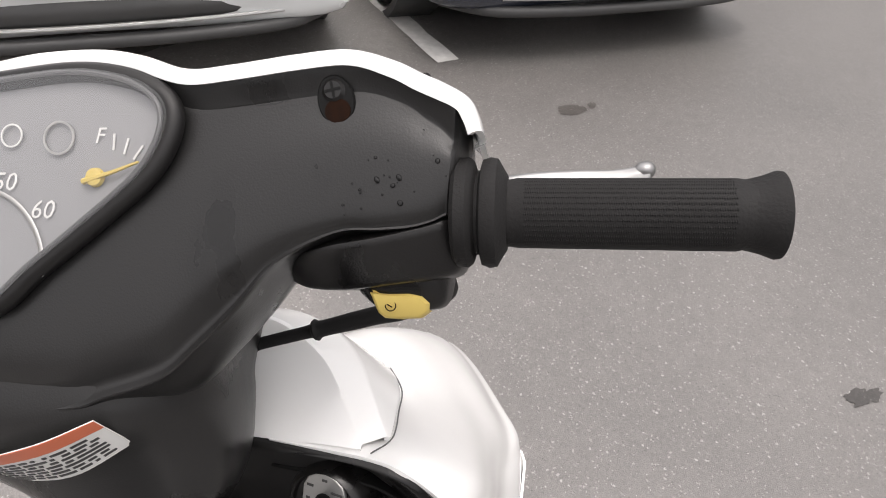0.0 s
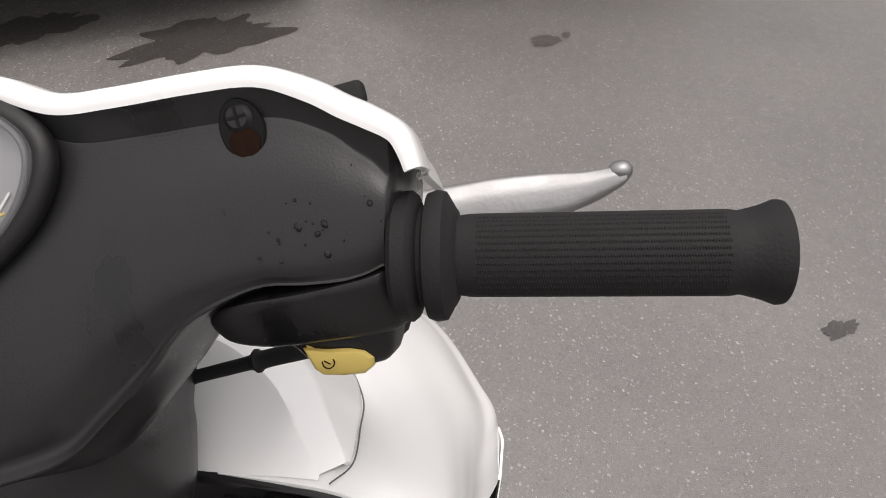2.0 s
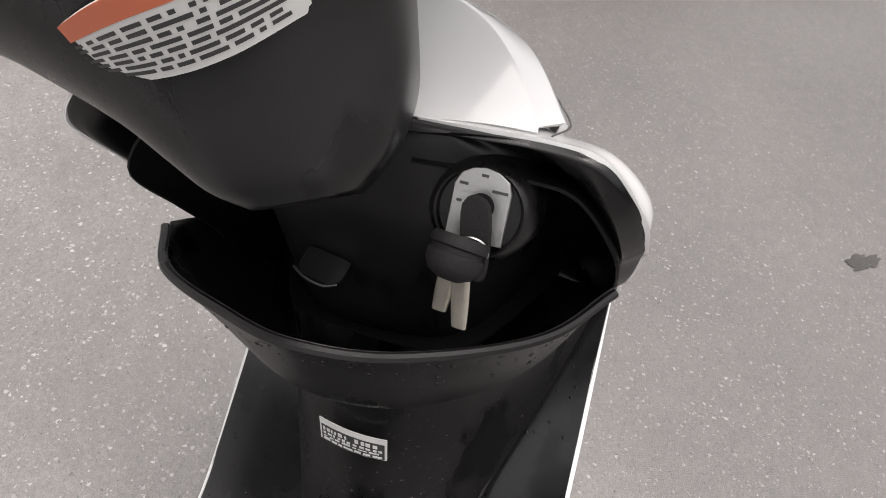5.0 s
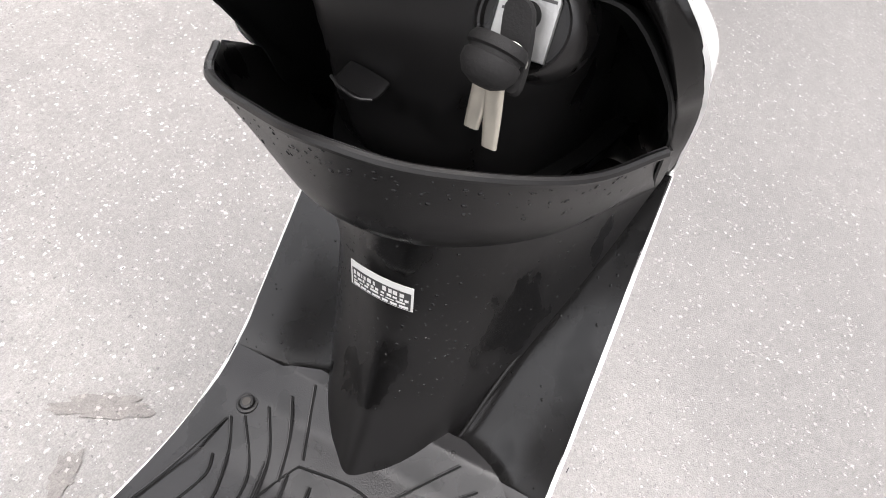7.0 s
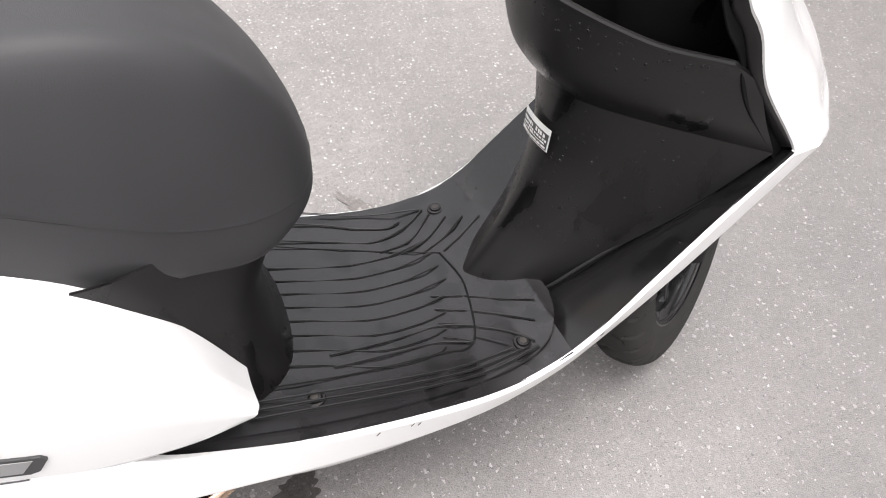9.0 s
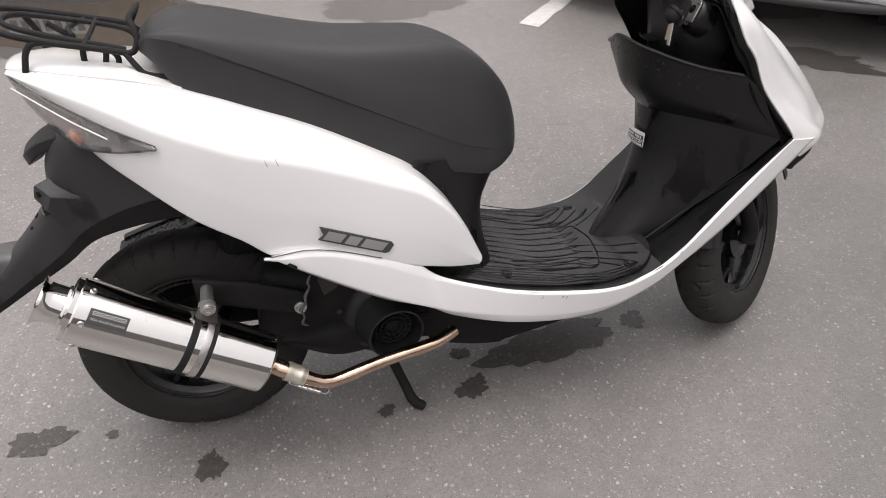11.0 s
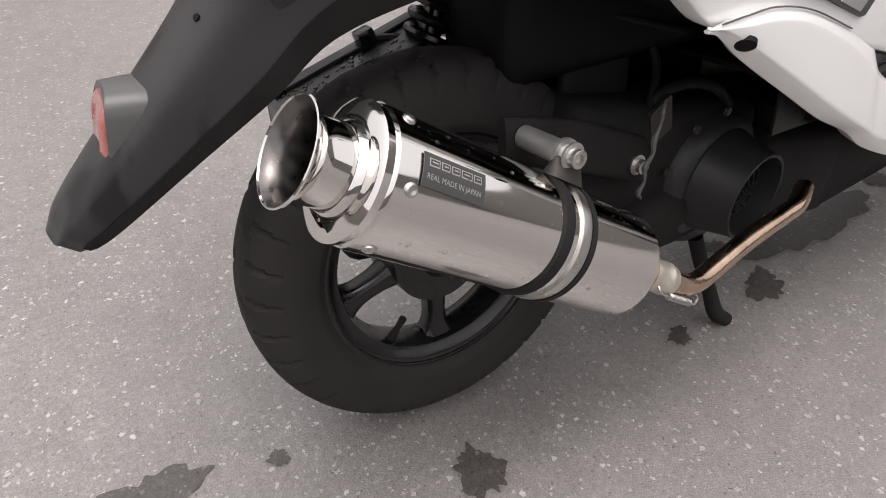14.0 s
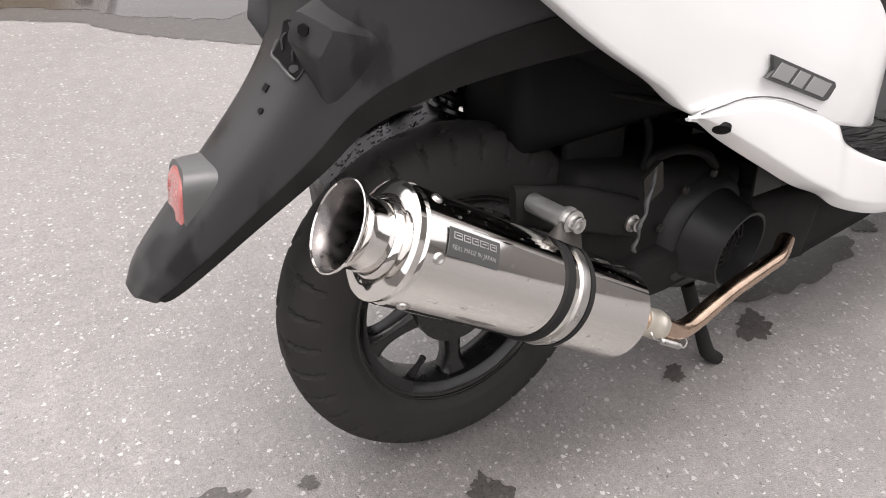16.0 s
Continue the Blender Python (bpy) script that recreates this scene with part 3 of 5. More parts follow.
    for row, p in zip(lines, (t + (0, .02, .001), t, (t + c) / 2 + np.array((0, -.004, .007)) * k, c + np.array((0, -.001, .0015)) * k, (c + b) / 2 + (0, -.0035, 0), b, b + (0, .025, .003))):
        row.append(p)
sp_ = sheet(folded(lines, 80, .10), 0, 0, -0.003, False)
sc("side_panel", mirrored(sp_), WHITE, "white rear side panel", sharp=75)
side_panel = sc("side_panel", sp_, WHITE, "white rear side panel with fine scratches", sharp=75)
# tail top between the panels
secs = [across(x, w, ((1, z), (.6, z + .006), (0, z + .008), (-.6, z + .006), (-1, z))) for x, w, z in ((-.144, .056, .732), (-.137, .068, .7360), (-.09, .098, .7345), (-.03, .120, .7255), (.03, .130, .714), (.09, .136, .695))]
sc("tail_top", sheet(secs, 20, 20, 0.003), WHITE, "white tail cowl under the rack")

# tail lamp
U = [(.048, -.196, .639), (.0, -.182, .664), (-.05, -.155, .690), (-.095, -.125, .714), (-.128, -.090, .730), (-.142, -.05, .728), (-.145, YC, .727)]
LW = [(.048, -.195, .634), (.0, -.172, .630), (-.04, -.142, .628), (-.07, -.112, .630), (-.095, -.075, .636), (-.108, -.045, .640), (-.11, YC, .640)]
U2, L2 = sym(U), sym(LW)
def lamp_rows(push, shrink):
    rows = []
    for u, l in zip(U2, L2):
        u, l = np.array(u), np.array(l)
        m, o = (u + l) / 2, np.array((-.5, -1 if u[1] <= YC else 1, 0)) * push
        rows.append([m + (u - m) * shrink + o * .5, m + o, m + (l - m) * shrink + o * .5])
    return rows


tail_lamp = sc("tail_lamp", sheet(lamp_rows(.001, 1.0), 60, 10, -0.003), LAMP, "silvered tail lamp bowl behind a clear lens")
sc("red_insert", sheet([r for r in lamp_rows(.0035, .55)[2:-2]], 40, 8, -0.002), LENS_RED, "faded red lamp insert", tail_lamp)
cover = sc("clear_cover", sheet(lamp_rows(.008, 1.02), 60, 10, -0.0015), GLASS, "clear outer lens", tail_lamp)
cover.visible_shadow = False
for row in (U2, L2):
    sc("lens_edge", tube([(x - .002, y + (-.0035 if y <= YC else .0035), z) for x, y, z in row], .0015, 6, 80), INK, "", tail_lamp)
for s_ in (1, -1):
    sc("pale_line", tube([(x, YC + s_ * (y - YC), z) for x, y, z in ((-.128, -.108, .718), (-.098, -.135, .703), (-.055, -.164, .678), (-.012, -.186, .654))], .0011, 6, 40), PAPER, "", tail_lamp)
    sc("signal_bulb", lathe([(-.012, 0), (-.011, .008), (-.004, .0125), (.003, .011), (.007, .006), (.009, 0)], (-.058, YC + s_ * (-.143 - YC), .652), (-.4, -s_ * .9, 0), 20), BULB, "faded orange signal bulb", tail_lamp)

# seat
ST = [(.040, .075, .765, .745), (.06, .106, .779, .733), (.10, .121, .789, .712), (.16, .126, .778, .680), (.24, .128, .756, .640), (.33, .133, .736, .592), (.42, .138, .726, .552), (.49, .135, .715, .525), (.55, .119, .683, .508), (.595, .092, .633, .503), (.618, .063, .586, .515), (.627, .03, .550, .532)]
CRX = [.04, .066, .109, .187, .274, .37, .456, .527, .60, .63]
CRZ = [.770, .765, .746, .711, .667, .619, .575, .540, .52, .53]
secs = []
for x, w, zt, zb in ST:
    zb, w = zb - (.036 if .08 < x < .44 else .018 if .08 < x < .56 else .004), w + .006
    zc = min(zt - .016, max(zb + .012, float(np.interp(x, CRX, CRZ)) + .004))
    secs.append(across(x, w, ((0, zt), (.5, zt - .003), (.80, zt - .014), (.94, (zt * .45 + zc * .55)), (1.0, zc + .003), (1.0, zc - .003), (.985, zb + .004), (.86, zb), (0, zb - .004), (-.86, zb), (-.985, zb + .004), (-1.0, zc - .003), (-1.0, zc + .003), (-.94, (zt * .45 + zc * .55)), (-.80, zt - .014), (-.5, zt - .003))))
seat = sc("seat", loft(secs, 70, 96), VINYL, "smooth dark grey vinyl dual seat")
for s_ in (1, -1):
    sc("seat_seam", tube([(x, YC + s_ * -(float(np.interp(x, [p[0] for p in ST], [p[1] for p in ST])) + .006 + YC), float(np.interp(x, CRX, CRZ)) + .004) for x in np.linspace(.10, .50, 12)], .0011, 6, 60), RUBBER, "", seat)

# black body under the seat nose, and the frame cover behind it
secs = []
for z, xf, w in ((.535, .60, .125), (.50, .592, .13), (.46, .572, .13), (.42, .556, .135), (.36, .556, .145), (.31, .566, .155), (.285, .572, .16)):
    secs.append(sym([(.36, -.150, z), (.44, -.153, z), (.505, -w, z), (xf - .012, -w * .66, z), (xf, YC, z)]))
sc("under_seat_cover", sheet(secs, 24, 50, 0.003), BLACK, "black cover below the seat nose")
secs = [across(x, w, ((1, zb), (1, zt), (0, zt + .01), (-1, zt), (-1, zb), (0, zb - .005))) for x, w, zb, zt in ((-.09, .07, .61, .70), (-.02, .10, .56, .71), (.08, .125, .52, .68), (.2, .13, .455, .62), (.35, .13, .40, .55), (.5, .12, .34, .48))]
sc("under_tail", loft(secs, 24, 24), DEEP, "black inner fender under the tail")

# dark block added to keep light out of the gap under the seat
sc("core_filler", block(.34, .13, .20, pose(.245, .01, .47), .03, 3), DEEP, "black block added to fill the body under the seat")

# floor board and inner leg shield
FL = [(.36, .345), (.434, .336), (.557, .292), (.667, .263), (.76, .250), (.83, .258), (.87, .275)]
secs = [sym([(x, -.1985, z + .002), (x, -.17, z + .003), (x, -.09, z + .006), (x, YC, z + .008)]) for x, z in FL]
floor_board = sc("floor_board", sheet(secs, 40, 24, 0.006), FLOORMAT, "black ribbed rubber-look foot board")
SHD = [(.862, .268), (.898, .292), (.95, .338), (1.003, .386), (1.06, .436), (1.118, .487)]
secs = [sym([(x, -.1960 + max(0, x - .89) * .054, z + .0045), (x + .004, -.16, z - .004), (x + .015, -.10, z - .015), (x + .02, YC, z - .02)]) for x, z in SHD]
leg_shield = sc("inner_leg_shield", sheet(secs, 30, 24, 0.004), SHIELD, "black inner leg shield with water drops")
tagged(sc("rain_spatter", drops(secs, 200, 4, .0011), DROP, "", leg_shield), kind="stuff")

# tunnel column and pocket; the left half of the pocket reaches further back
def symf(right):
    row = sym(right)
    return [(x - 1.95 * max(0, y - YC) ** 2 * min(1, max(0, (z - .47) / .13)), y, z) for x, y, z in row]


def symlr(right, other_half):
    """As symf, with a half of its own on the left."""
    return list(right) + symf(other_half)[len(other_half):]


LV = [((.905, -.095, .266), (.85, -.070, .262), (.818, -.035, .26), (.806, YC, .26)),
      ((.968, -.122, .345), (.908, -.082, .343), (.876, -.043, .342), (.862, YC, .342)),
      ((1.045, -.155, .425), (.952, -.098, .432), (.912, -.05, .435), (.900, YC, .437)),
      ((1.100, -.176, .488), (.975, -.122, .524), (.922, -.064, .530), (.907, YC, .530))]
BOWL = [LV[-1],
        ((1.066, -.180, .535), (.955, -.134, .556), (.892, -.074, .570), (.872, YC, .576)),
        ((1.032, -.181, .588), (.940, -.143, .606), (.881, -.079, .626), (.858, YC, .638)),
        ((.996, -.179, .617), (.925, -.140, .634), (.868, -.070, .656), (.846, YC, .671))]
tunnel = sc("tunnel", sheet([symf(s) for s in LV], 60, 70, 0.004), BLACK, "black centre tunnel wet with rain", sharp=60)
sc("tunnel_bead", tube([(.884, -.093, .276), (.896, -.0985, .284), (.932, -.108, .315), (.969, -.120, .347), (1.006, -.135, .379), (1.05, -.150, .416), (1.10, -.166, .460)], [.0016, .0024, .0024, .0022, .0018, .0014, .0010], 8, 60), BLACK, "", tunnel)
bowl = sc("pocket_bowl", sheet([symf(s) for s in BOWL], 40, 70, 0.004), BLACK, "black open front pocket", sharp=60)
tagged(sc("rain_spatter", drops([symf(q) for q in LV], 420, 5, .0010, 1.0, .30, .98), DROP, "", tunnel), kind="stuff")
tagged(sc("rain_spatter", drops([symf(q) for q in BOWL], 200, 15, .0012, 1.0, .55, .99), DROP, "", bowl), kind="stuff")
sc("pocket_rim", tube(symf(((.992, -.178, .619),) + BOWL[-1][1:]), 0.0035, 8, 70), BLACK, "rounded lip of the front pocket")
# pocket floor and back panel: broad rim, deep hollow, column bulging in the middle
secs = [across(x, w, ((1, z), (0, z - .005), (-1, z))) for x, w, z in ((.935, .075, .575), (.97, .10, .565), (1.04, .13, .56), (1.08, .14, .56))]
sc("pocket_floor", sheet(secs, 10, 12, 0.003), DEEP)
EBL = [(.958, .05, .777), (.955, .122, .770), (.955, .156, .766), (.953, .168, .758), (.963, .184, .733), (.975, .173, .694), (1.0, .172, .650), (1.035, .180, .590), (1.12, .186, .495)]
EB = [(.944, .04, .759), (.956, .118, .756), (.956, .150, .751), (.957, .168, .733), (.9635, .178, .713), (.978, .1865, .680), (1.0015, .1885, .650), (1.035, .187, .590), (1.12, .183, .495)]
HOLLOW = [0, .004, .02, .05, .07, .08, .07, .05, .01]
COL = [.956, .948, .944, .940, .936, .934, .936, .948, 1.03]


def panel_row(x, y, z, deep, c):
    d = min(.010, deep)
    return [(x, -y, z), (x - .004, -y + .005, z - .002), (x - .003, -y + d + .006, z - d * .9), (x + deep * .5, -y + d * 1.6 + .008, z - d * 1.5), (x + deep, -y + d * 3 + .012, z - d * 2),
            (x + deep * .75, -y * .55 - d * 2, z - d * 2), (c * .4 + (x + deep * .5) * .6, -y * .58, z - d * 2), (c * .9 + x * .1, -y * .40, z - d * 2), (c - .006, YC, z - d * 2)]


secs = [symlr(panel_row(*r, deep, c), panel_row(*l, deep, c)) for r, l, deep, c in zip(EB, EBL, HOLLOW, COL)]
sc("back_panel", sheet(secs, 60, 80, -0.003), BLACK, "black panel round the ignition lock", sharp=60)

# white front cover
FCV = [((.946, -.05, .762), (.975, -.055, .764), (1.005, -.045, .760), (1.02, YC, .760)),
       ((.958, -.119, .757), (.988, -.118, .742), (1.05, -.085, .698), (1.08, YC, .704)),
       ((.957, -.152, .752), (.994, -.150, .732), (1.078, -.100, .672), (1.12, YC, .680)),
       ((.9635, -.180, .714), (1.008, -.175, .700), (1.112, -.114, .634), (1.168, YC, .646)),
       ((.978, -.1880, .680), (1.030, -.180, .658), (1.145, -.124, .590), (1.213, YC, .604)),
       ((1.0015, -.1900, .650), (1.058, -.178, .610), (1.18, -.130, .546), (1.255, YC, .560)),
       ((1.035, -.1885, .590), (1.100, -.173, .556), (1.205, -.135, .502), (1.295, YC, .512)),
       ((1.12, -.184, .493), (1.186, -.166, .472), (1.232, -.135, .466), (1.325, YC, .458)),
       ((1.15, -.16, .44), (1.18, -.15, .43), (1.21, -.10, .43), (1.25, YC, .42))]
edge_of = [(.950, -.05, .785), (.948, -.124, .774), (.952, -.1575, .770), (.963, -.186, .734), (.975, -.175, .694), (1.0, -.174, .650), (1.035, -.182, .590), (1.12, -.187, .493), (1.15, -.16, .44)]
front_cover = sc("front_cover", sheet([symlr(r, (e,) + r[1:]) for r, e in zip(FCV, edge_of)], 60, 60, 0.003), WHITE, "white front leg shield cover")
# raised garnish: main plane, bevelled strip, side plane, with crisp folds between them
GARNISH = [((.962, -.112, .7575), (.955, -.085, .761), (.949, -.06, .7615), (.944, -.036, .762), (.942, YC, .762)),
           ((.9655, -.1115, .7585), (.982, -.092, .783), (.999, -.070, .796), (1.010, -.042, .803), (1.015, YC, .805)),
           ((.979, -.1235, .7555), (1.000, -.103, .775), (1.020, -.084, .780), (1.038, -.055, .783), (1.046, YC, .784)),
           ((.981, -.1255, .7525), (1.010, -.1165, .744), (1.036, -.106, .734), (1.075, -.075, .706), (1.100, YC, .696)),
           ((.982, -.122, .742), (1.010, -.112, .732), (1.034, -.101, .722), (1.070, -.071, .694), (1.094, YC, .684))]
sc("top_garnish", sheet(folded([symf(r) for r in GARNISH], 60), 0, 0, 0.004, False), WHITE, "white raised garnish over the front cover", front_cover, 24)
for s_ in (1, -1):
    sc("panel_seam", tube([(x - (.02 if s_ < 0 else 0), YC + s_ * (y - .0012 - YC), z) for x, y, z in ((.962, -.1185, .757),) + GARNISH[3][:4]], .0006, 6, 30), HOUSING, "", front_cover)
# black sheet added inside the cover to hide its white back
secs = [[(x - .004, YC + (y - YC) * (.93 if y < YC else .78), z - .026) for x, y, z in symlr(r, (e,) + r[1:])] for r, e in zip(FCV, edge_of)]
sc("cover_liner", sheet(secs, 40, 40, 0.002), DEEP, "black sheet added to darken the front cover's inside", front_cover)

# ---- scooter: tail, rack, fender ----
SPN = [(-.33, .348, -.315, .335, .028), (-.313, .372, -.29, .345, .040), (-.248, .435, -.215, .388, .047), (-.185, .497, -.15, .425, .052), (-.15, .545, -.10, .460, .060), (-.132, .60, -.03, .482, .078), (-.10, .64, .04, .495, .098), (-.03, .67, .12, .502, .115), (.05, .68, .20, .505, .13)]
secs = []
for sx, sz, fx, fz, w in SPN:
    secs.append([(fx, YC - w, fz), (sx * .7 + fx * .3, YC - w, sz * .7 + fz * .3), (sx, YC - w * .72, sz - .004), (sx - .003, YC, sz), (sx, YC + w * .72, sz - .004), (sx * .7 + fx * .3, YC + w, sz * .7 + fz * .3), (fx, YC + w, fz)])
frows = np.array([cr(s, 61) for s in secs])


def on_fender(u, v, off=0.0):
    """A place on the mudguard: u up from its tip, v from the right edge (3 is the spine)."""
    def at(u, v):
        a = cr(frows[:, round(v * 10)], 161)
        return Vector(a[round(u * 20)])
    p = at(u, v)
    n_ = (at(min(8, u + .1), v) - at(max(0, u - .1), v)).cross(at(u, min(6, v + .2)) - at(u, max(0, v - .2))).normalized()
    if n_.dot(p - Vector((.05, YC, .45))) < 0:
        n_ = -n_
    return tuple(p + n_ * off)


fender = sc("rear_fender", sheet(secs, 50, 30, 0.004), FENDER, "long black plastic rear mudguard")
secs = [[(x, YC - w, z - .016), (x - .004, YC - w * .97, z), (x - .007, YC, z + .006), (x - .004, YC + w * .97, z), (x, YC + w, z - .016), (x + .01, YC, z - .018)] for x, w, z in ((-.160, .040, .606), (-.150, .052, .615), (-.130, .060, .628), (-.10, .070, .637), (-.07, .074, .638))]
visor = sc("plate_lamp_visor", prism(secs, 20, .12), GREYBLACK, "black visor over the number plate lamp")
window = [(3.60, 2.7), (3.90, 2.65), (4.15, 2.55), (4.25, 2.0), (4.2, 1.6), (3.95, 1.4), (3.72, 1.4), (3.5, 1.47), (3.55, 2.1)]
# dark strip laid over the edge to paint the shade on its downward side
rows = [[on_fender(u, v, .0010) for u in np.linspace(.4, 7.6, 60)] for v in (0, .1, .2, .3)]
sc("edge_shade", sheet(rows, 6, 120, .0006, False), ENGINE, "dark strip for the shade on the mudguard's folded edge", fender)
hole = sc("plate_window", slab(window, lambda a, b, c: on_fender(a, b, c + .0012), .003), DEEP, "dark opening in the mudguard", fender)
sc("window_lip", tube([on_fender(a, b, .0008) for a, b in window + window[:1]], .0011, 6, 60), GREYBLACK, "", hole)
sc("bright_edge", tube([on_fender(a, b, .0012) for a, b in ((3.85, 2.7), (3.62, 2.7), (3.57, 2.3), (3.52, 1.8), (3.5, 1.5))], .0014, 6, 40), HOUSING, "pale lower edge of the opening", hole)
for u_, v_, h_ in ((3.75, 2.3, .001), (4.0, 1.9, .002), (3.7, 1.8, .001)):
    sc("clip", tube([on_fender(u_, v_, h_ + .0010), on_fender(u_ + .15, v_ + .1, h_ + .003), on_fender(u_ + .25, v_ + .1, h_ + .001)], .0012, 6, 12), GREYBLACK, "", hole)
for u_, v_, r_ in ((3.15, 2.3, .0050), (2.9, 2.0, .003)):
    c_ = Vector(on_fender(u_, v_, .0006))
    d_ = Vector(on_fender(u_, v_, .01)) - c_
    sc("bolt_hole", lathe([(-.001, r_), (.0008, r_ * .95), (.0008, 0)], c_, d_, 4 if r_ > .004 else 10), DEEP, "", fender)
for tops, bases, hole_at in ((((4.02, 1.85), (4.52, 1.85), (4.55, 1.15), (4.05, 1.15)), ((3.72, 1.55), (4.75, 1.75), (4.95, .55), (3.55, .5)), (4.28, 1.55)),
                             (((4.05, 4.15), (4.55, 4.15), (4.60, 4.85), (4.05, 4.85)), ((3.75, 4.45), (4.75, 4.25), (4.95, 5.45), (3.6, 5.5)), (4.3, 4.45))):
    foot_, head_ = [on_fender(u, v, -.003) for u, v in bases], [on_fender(u, v, .020) for u, v in tops]
    ear = sc("plate_ear", prism([foot_, [tuple(Vector(p) * .35 + Vector(q) * .65) for p, q in zip(foot_, head_)], head_], 10, .16), FENDER, "moulded number plate mount", fender)
    c_ = Vector(on_fender(*hole_at, .0195))
    d_ = Vector(on_fender(*hole_at, .03)) - c_
    sc("bolt_hole", lathe([(-.001, .0052), (.0012, .0050), (.0012, 0)], c_, d_, 6), DEEP, "", ear)
YF = -.027
def ring_at(x, ylo, yhi, zlo, zhi, lean=0.0):
    ym, zm, ry, rz = (ylo + yhi) / 2, (zlo + zhi) / 2, (yhi - ylo) / 2, (zhi - zlo) / 2
    return [(x + lean * (math.sin(t)), ym + ry * math.copysign(abs(math.cos(t)) ** .5, math.cos(t)), zm + rz * math.copysign(abs(math.sin(t)) ** .5, math.sin(t))) for t in np.linspace(0, 6.2832, 16, endpoint=False)]


reflector = sc("reflector_housing", loft([ring_at(-.220, YF - .031, YF + .047, .384, .444, -.01), ring_at(-.248, YF - .029, YF + .044, .378, .447, .008), ring_at(-.272, YF - .026, YF + .040, .374, .448, .010)], 12, 40), HOUSING, "grey housing of the reflector", fender)
sc("red_reflector", loft([ring_at(-.2715, YF - .022, YF + .036, .378, .444, .010), ring_at(-.2750, YF - .0205, YF + .034, .380, .442, .010), ring_at(-.2765, YF - .014, YF + .028, .387, .436, .008)], 8, 40), RED, "worn pinkish red reflector", fender)

rack = sc("luggage_rack", tube([(.026, -.080, .742), (-.02, -.083, .755), (-.075, -.085, .769), (-.12, -.080, .783), (-.160, -.055, .799), (-.174, YC, .804), (-.165, .02, .803), (-.14, .048, .800), (-.066, .052, .783), (.010, .052, .764), (.018, .050, .763)], .0046, 10, 80), RUBBER, "black steel tube luggage rack behind the seat")
sc("rack_hoop", tube([(.016, .051, .763), (.020, .051, .768), (.030, .050, .784), (.034, .040, .790), (.036, YC, .789), (.034, -.055, .785), (.040, -.073, .772), (.041, -.079, .758), (.034, -.081, .745), (.024, -.080, .742)], .0046, 10, 70), RUBBER, "", rack)
sc("inner_loop", tube([(.020, -.060, .744), (-.05, -.060, .765), (-.10, -.055, .780), (-.130, -.038, .790), (-.138, YC, .795), (-.130, .015, .795), (-.10, .030, .788), (.004, .031, .761), (.028, .030, .738)], .0042, 10, 60), RUBBER, "", rack)
sc("cross_bar", tube([(-.03, -.083, .757), (-.03, YC, .765), (-.03, .052, .774)], .0036, 8, 12), RUBBER, "", rack)
sc("cross_bar", tube([(-.045, .051, .777), (-.058, .03, .772), (-.062, 0, .771), (-.050, -.03, .765)], .0036, 8, 20), RUBBER, "", rack)
for pts in ([(-.070, -.083, .768), (-.091, -.086, .768), (-.101, -.089, .758), (-.106, -.092, .742), (-.108, -.092, .732), (-.103, -.092, .728), (-.094, -.092, .730)], [(-.125, .035, .794), (-.112, .045, .760), (-.110, .045, .747), (-.115, .045, .728)],
            [(.020, -.080, .744), (.032, -.088, .726), (.043, -.094, .714), (.074, -.104, .707)], [(.016, .050, .762), (.03, .065, .745), (.06, .08, .725)],
            [(-.085, -.01, .783), (-.064, -.005, .764), (-.050, -.003, .745), (-.046, -.003, .738)]):
    sc("rack_leg", tube(pts, .0044, 10, 30), RUBBER, "", rack)
sc("rack_hook", tube([(-.036, -.058, .757), (-.039, -.058, .735), (-.036, -.058, .724), (-.028, -.058, .719), (-.017, -.058, .721), (-.011, -.058, .731), (-.006, -.058, .750)], .0042, 10, 40), RUBBER, "", rack)
sc("rack_hook", tube([(-.008, -.058, .748), (.002, -.058, .741), (.006, -.058, .732), (.003, -.058, .714)], .0042, 10, 24), RUBBER, "", rack)

# ---- silencer ----
P0, P1, RC = Vector((-.139, -.165, .395)), Vector((.122, -.164, .218)), .0525
AX = (P1 - P0).normalized()
RT, UP2 = Vector((0, -1, 0)), Vector((0.562, 0, 0.827))
UP2 = (UP2 - AX * UP2.dot(AX)).normalized()
RT = AX.cross(UP2) if AX.cross(UP2).y < 0 else UP2.cross(AX)
LEN = (P1 - P0).length


def on_can(s, deg, r=RC):
    return P0 + AX * s + (RT * math.cos(radians(deg)) + UP2 * math.sin(radians(deg))) * r


silencer = sc("silencer", lathe([(.0, RC - .014), (.001, RC - .003), (.005, RC), (.0055, RC), (.0075, RC), (.02, RC), (LEN * .5, RC), (LEN - .012, RC), (LEN - .0065, RC), (LEN - .0055, RC), (LEN - .003, RC - .002), (LEN, RC - .006), (LEN + .004, RC - .02), (LEN + .008, .018), (LEN + .012, .014)], P0, AX, 64, caps=False), CHROME, "polished steel silencer can")
sc("end_cap", lathe([(.004, RC - .002), (-.004, RC - .001), (-.007, RC - .006), (-.008, RC - .014), (-.004, .036), (-.010, .034), (-.012, .032)], P0, AX, 64, caps=False), CHROME, "polished end cap", silencer)
sc("tail_pipe", lathe([(0, .033), (-.010, .0335), (-.012, .0312), (-.028, .0306), (-.036, .0315), (-.041, .0340), (-.045, .0372), (-.0465, .0384), (-.0460, .0380)], P0, AX, 64, caps=False), CHROME, "flared polished tail pipe", silencer)
